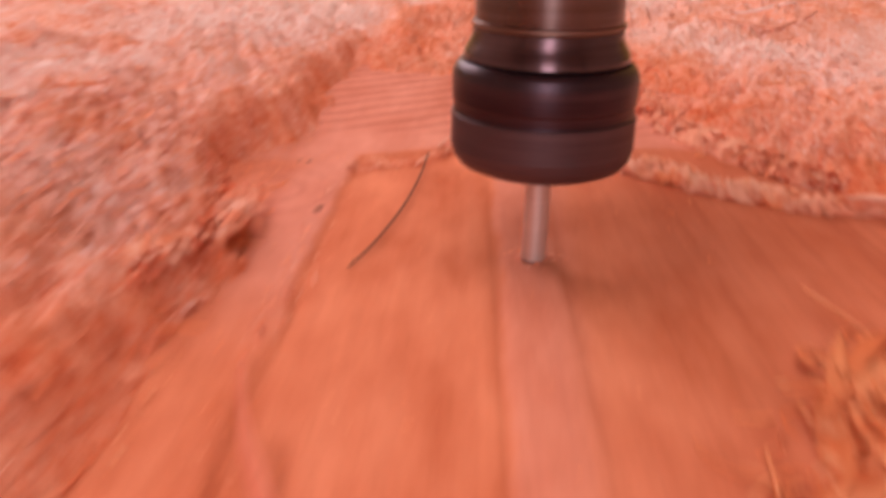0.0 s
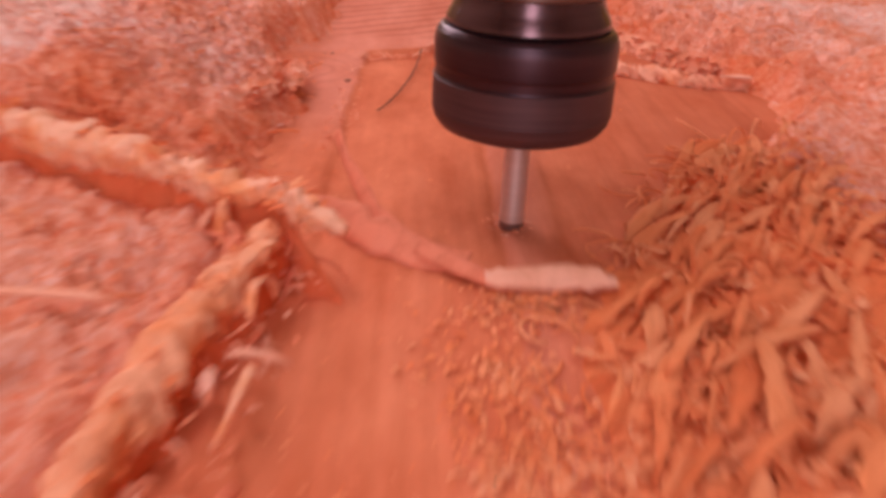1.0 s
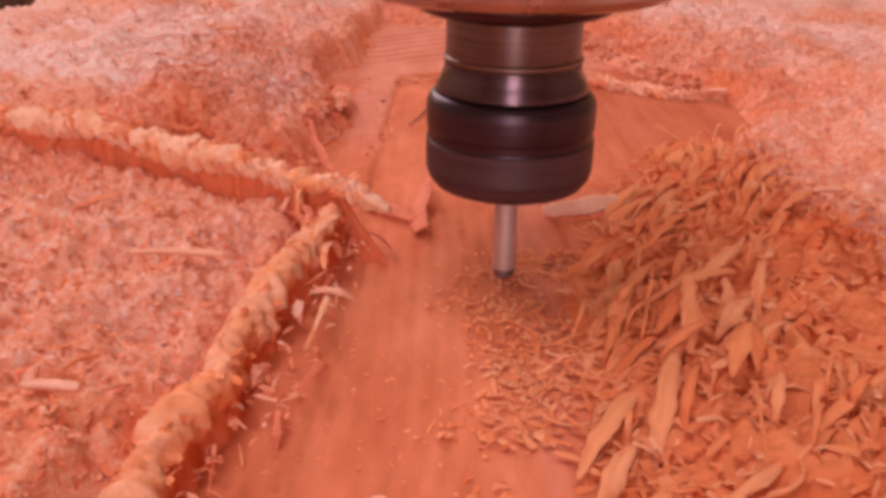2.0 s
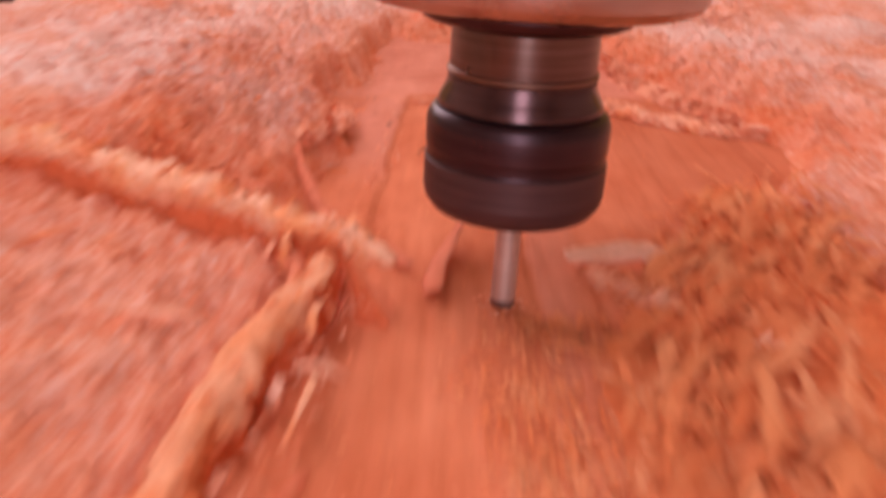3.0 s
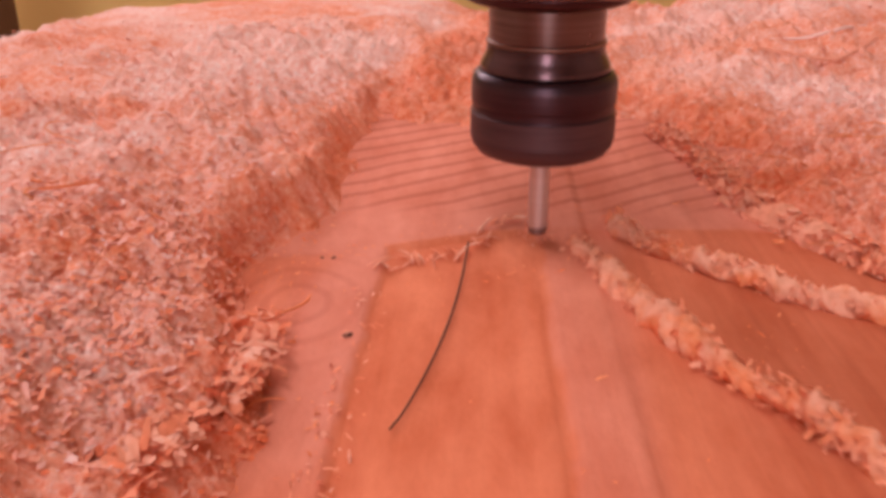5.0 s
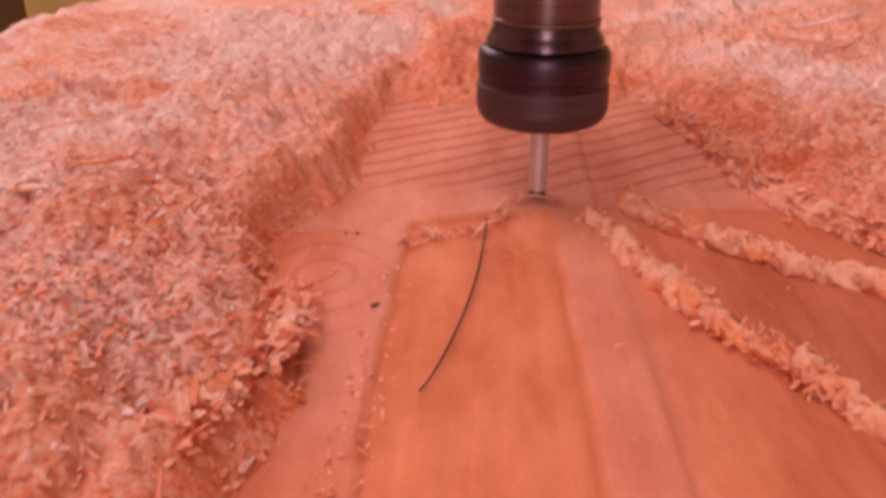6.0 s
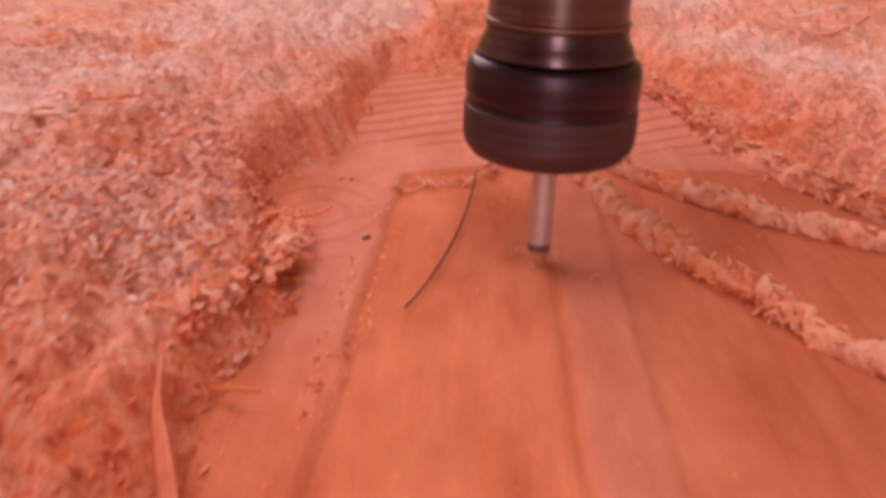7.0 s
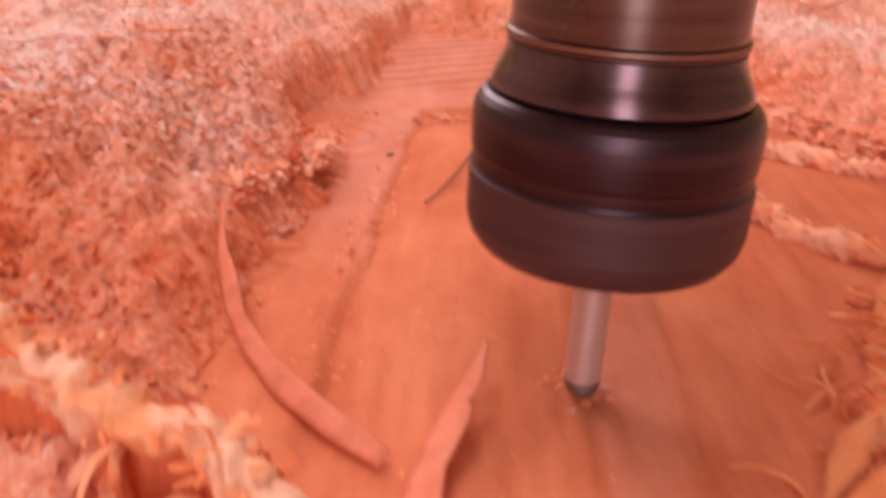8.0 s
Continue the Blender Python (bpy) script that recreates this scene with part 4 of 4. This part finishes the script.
def speck(x, y, size, seed):
    bm = bmesh.new()
    bmesh.ops.create_icosphere(bm, subdivisions=2, radius=size)
    for v in bm.verts:
        v.co *= 1 + 0.35 * (noise.noise(v.co * 900 + Vector((seed, 0, 0))))
        v.co.z *= 0.5
        v.co.x *= 1.5
    ob = part("bark_speck", bm, SPECK, None)
    ob.matrix_world = pose(x, y, float(floor_height(x, y)) + size * 0.3, 0, 0, 35 * seed)
    return tagged(ob, "tiny dark speck of bark on the carved wood", "speck", "dark specks")


for i, (x, y, s) in enumerate([(-0.0353, 0.1934, 0.0008), (-0.0447, 0.2322, 0.0005), (-0.0475, 0.2320, 0.0004), (0.0146, 0.0395, 0.0009), (0.0015, -0.004, 0.0005)]):
    speck(x, y, s, i + 1)


# ---- the spindle ----
def build_spindle():
    e = new("router_spindle")
    tagged(e, "router spindle with dark collet nut and slender cutter", "router spindle")
    part("body", lathe_bm([(0.0, 0.0632), (0.0295, 0.0632), (0.0312, 0.0638), (0.0323, 0.0652), (0.0328, 0.0675), (0.0328, 0.0905), (0.0322, 0.0910), (0.0322, 0.0920), (0.0328, 0.0925), (0.0328, 0.22), (0.031, 0.223), (0.0, 0.223)]), SILVER, e, "brushed silvery steel housing")
    part("flange", lathe_bm([(0.0, 0.0594), (0.0178, 0.0594), (0.0196, 0.0602), (0.0203, 0.0616), (0.0203, 0.0631), (0.0, 0.0631)]), NUT, e, "black seal ring under the housing")
    shaft = part("shaft", lathe_bm([(0.0, 0.0495), (0.0141, 0.0495), (0.0141, 0.0586), (0.0148, 0.0593), (0.0, 0.0593)]), NECK, e, "dull brown-grey steel shaft")
    part("shaft_ring", lathe_bm([(0.0, 0.0498), (0.0143, 0.0498), (0.0146, 0.0501), (0.0146, 0.0507), (0.0143, 0.0510), (0.0, 0.0510)]), RING, shaft, "thin bright ring on the shaft")
    nut = part("collet_nut", lathe_bm([(0.0, 0.0222), (0.0095, 0.0222), (0.0136, 0.0225), (0.0163, 0.0236), (0.0175, 0.0253), (0.0180, 0.0272), (0.0180, 0.0336), (0.01775, 0.0341), (0.01775, 0.0356), (0.0180, 0.0361), (0.0181, 0.0403), (0.01795, 0.0414), (0.0176, 0.0423), (0.0171, 0.0430), (0.0165, 0.0434), (0.0161, 0.0434), (0.0158, 0.0431), (0.0, 0.0433)]), NUT, e, "blackened steel collet nut")
    part("nut_cone", lathe_bm([(0.0, 0.0434), (0.0158, 0.0434), (0.0161, 0.0440), (0.0160, 0.0448), (0.0156, 0.0458), (0.0151, 0.0467), (0.0147, 0.0476), (0.01445, 0.0485), (0.01435, 0.0494), (0.0, 0.0494)]), CONE, nut, "polished flared cone above the nut")
    part("nut_skirt", lathe_bm([(0.0137, 0.0223), (0.0164, 0.02345), (0.01765, 0.0252), (0.01815, 0.0271), (0.01815, 0.0334), (0.0178, 0.0337)]), SKIRT, nut, "greyer slotted lower band of the nut")
    part("collet", lathe_bm([(0.0, 0.0206), (0.0042, 0.0206), (0.0056, 0.0214), (0.0062, 0.0224), (0.0, 0.0224)]), NUT, nut, "dark sprung collet face")
    cutter = part("cutter", lathe_bm([(0.0, 0.0016), (0.0025, 0.0016), (0.0026, 0.0019), (0.0026, 0.0230), (0.0, 0.0230)], 32), BIT, e, "plain grey cutter shank")
    part("cutting_tip", tip_bm(), BIT_TIP, cutter, "dark fluted cutting tip")
    return e


def tip_bm():
    """A two-flute end, twisted as it rises."""
    bm = bmesh.new()
    rings = []
    for i in range(13):
        u = i / 12
        z, turn = 0.0018 * u, 1.3 * u
        ring = []
        for k in range(24):
            a = 2 * math.pi * k / 24
            r = 0.00262 * (1.0 - 0.16 * (0.5 + 0.5 * math.cos(2 * a)) ** 2 * (1 - 0.8 * u)) * (0.95 + 0.05 * min(1, u * 5))
            ring.append(bm.verts.new((r * math.cos(a + turn), r * math.sin(a + turn), z)))
        rings.append(ring)
    for p, q in zip(rings, rings[1:]):
        for k in range(24):
            bm.faces.new((p[k], p[(k + 1) % 24], q[(k + 1) % 24], q[k]))
    for f in bm.faces:
        f.smooth = True
    bm.faces.new(rings[0][::-1])
    bm.faces.new(rings[-1])
    for e in bm.edges:
        e.smooth = not any(len(f.verts) > 4 for f in e.link_faces)
    return bm


def chip_tuft():
    """Fibres and chips that the cutter pushes along."""
    rng = np.random.default_rng(91)
    n = 34
    a, r = rng.uniform(-3.1, 3.1, n), 0.0026 + 0.0045 * rng.random(n) ** 1.6
    pos = np.stack([r * np.cos(a), r * np.sin(a), 0.0002 + 0.0008 * rng.random(n)], 1)
    v, f = flake_cloud(pos, 0.35, 0.0014, 0.0005, 92)
    return tagged(mesh_object("chip_tuft", v.tolist(), f.tolist(), [CHIP], smooth=False), "small tuft of fresh fibre at the cutter's foot", "wood chips", kind="stuff")


tuft = chip_tuft()
spindle = build_spindle()


# ---- the workshop around ----
structure("bench_top", box_bm(-0.30, 0.8, -0.7, 0.645, -0.075, -0.035, 0.003), BENCH, "worn brown bench board under the panel")
structure("floor", box_bm(-1.6, 1.8, -1.6, 1.5, -0.95, -0.85), CONCRETE, "grey concrete workshop floor")
structure("ceiling", box_bm(-1.7, 1.9, -1.7, 1.6, 1.6, 1.7), PLASTER, "warm plaster ceiling")
structure("wall_east", box_bm(1.8, 1.9, -1.7, 1.6, -0.95, 1.6), PLASTER, "warm plaster wall")
structure("wall_west", box_bm(-1.7, -1.6, -1.7, 1.6, -0.95, 1.6), PLASTER, "warm plaster wall")
# the end walls have a window opening each
for nm, y0, xa, xb, za, zb, skin, label in (("wall_north", 1.5, -1.30, -0.30, 0.50, 1.30, YELLOW, "bright yellow painted wall with a window opening"), ("wall_south", -1.7, -0.27, 0.17, -0.38, 1.28, PLASTER, "warm plaster wall with a window opening")):
    bm = bmesh.new()
    for (x0, x1, z0, z1) in ((-1.6, xa, -0.95, 1.6), (xb, 1.8, -0.95, 1.6), (xa, xb, -0.95, za), (xa, xb, zb, 1.6)):
        bmesh.ops.create_cube(bm, size=1.0, matrix=Matrix.Translation(((x0 + x1) / 2, y0 + 0.05, (z0 + z1) / 2)) @ Matrix.Diagonal((x1 - x0, 0.1, z1 - z0, 1)))
    structure(nm, bm, skin, label)


def post():
    e = new("wooden_post")
    part("shaft", box_bm(-0.05, 0.05, -0.04, 0.04, 0.0, 2.43, 0.006), BROWN, e)
    part("foot", box_bm(-0.065, 0.065, -0.055, 0.055, 0.0, 0.10, 0.006), BROWN, e)
    e.matrix_world = pose(-0.652, 1.10, -0.85)
    return tagged(e, "dark brown stained wooden post standing beyond the bench", "post")


post()


def bench_leg(x, y):
    e = part("bench_leg", box_bm(-0.04, 0.04, -0.04, 0.04, 0.0, 0.775, 0.004), BENCH, None)
    e.matrix_world = pose(x, y, -0.85)
    return tagged(e, "square brown wooden bench leg", "bench leg", "bench legs")


for x, y in ((-0.25, -0.62), (0.73, -0.62), (-0.25, 0.58), (0.73, 0.58)):
    bench_leg(x, y)


def ceiling_light():
    e = new("ceiling_light")
    m, nt, b = mat("lamp_diffuser", 0.4)
    b.inputs["Base Color"].default_value = (0.9, 0.9, 0.9, 1)
    b.inputs["Emission Color"].default_value = (0.95, 0.97, 1.0, 1)
    b.inputs["Emission Strength"].default_value = 5.0
    part("housing", box_bm(-0.33, 0.33, -0.33, 0.33, 0.02, 0.08, 0.006), PLASTER, e)
    part("diffuser", box_bm(-0.30, 0.30, -0.30, 0.30, 0.008, 0.0195, 0.003), m, e)
    e.matrix_world = pose(-0.30, -0.05, 1.52)
    return tagged(e, "square white ceiling light over the bench", "ceiling light")


ceiling_light()


# ---- what moves ----
SPINDLE_ROWS = [
    (0.0, 0.0151, 0.1661, -0.0013),
    (0.5, 0.0161, 0.1185, -0.0016),
    (1.0, 0.0100, 0.0769, -0.0007),
    (1.2, 0.0092, 0.0633, 0.0012),
    (2.3, 0.0033, 0.0336, 0.0000),
    (2.5, 0.0031, 0.0345, 0.0001),
    (3.0, 0.0002, 0.0551, -0.0012),
    (3.2, 0.0060, 0.0813, -0.0080),
    (3.5, 0.0077, 0.1092, -0.0035),
    (4.0, 0.0093, 0.1552, 0.0000),
    (4.2, 0.0093, 0.1769, 0.0008),
    (4.5, 0.0094, 0.2095, 0.0003),
    (4.7, 0.0088, 0.2295, 0.0013),
    (5.8, 0.0041, 0.2621, 0.0014),
    (6.0, 0.0038, 0.2627, 0.0005),
    (6.5, 0.0044, 0.2387, 0.0008),
    (7.0, 0.0039, 0.1899, 0.0009),
    (7.5, 0.0046, 0.1405, -0.0019),
    (8.0, 0.0057, 0.0900, 0.0000),
]


def motions():
    walk(spindle, [(t, pose(x, y, z, 0, 0, 40 * i)) for i, (t, x, y, z) in enumerate(SPINDLE_ROWS)])
    walk(tuft, [(t, pose(x, y, float(floor_height(x, y)))) for t, x, y, z in SPINDLE_ROWS])
    # the pale shaving is pushed about by the cutter
    pushed = pose(0.0326, 0.074, 0.001, 0, 0, 13)
    aside = pose(0.078, 0.088, 0.008, 0, 0, -20)
    walk(curl, [(0.0, pose(0.0199, 0.0385, 0.0, 0, 0, -22)), (0.5, pose(0.0199, 0.0382, 0.0, 0, 0, -22)), (1.2, pose(0.0138, 0.0533, 0.0, 0, 0, 4)), (2.3, pushed), (2.6, pushed), (3.0, pose(0.0275, 0.0750, 0.0015, 0, 0, 9)), (3.4, aside), (8.0, aside)])
    # two peelings are swept aside as the cutter runs back
    hooked, still = pose(0.0264, -0.022, 0), pose(0, 0, 0)
    walk(strip, [(0.0, hooked), (1.25, hooked), (2.2, still), (8.0, still)])
    turned = pose(0.0565, 0.0505, 0.0, 0, 0, 70)
    walk(peel, [(0.0, turned), (1.25, turned), (2.2, still), (8.0, still)])
    # chips roll along beside the cutter as it runs up the panel
    drifted, laid = pose(0.040, 0.070, -0.001, 0, 0, 9), pose(0.0165, 0.249, 0)
    walk(new_ridge, [(0.0, drifted), (2.7, drifted), (3.2, pose(0.0087, 0.0743, 0, 0, 0, 37)), (3.5, pose(0.0114, 0.1053, 0, 0, 0, 43)), (4.0, pose(0.0117, 0.156, 0, 0, 0, 30)), (4.5, pose(0.0117, 0.2077, 0, 0, 0, 17)), (4.8, pose(0.0150, 0.236, 0, 0, 0, 6)), (5.5, laid), (8.0, laid)])


motions()
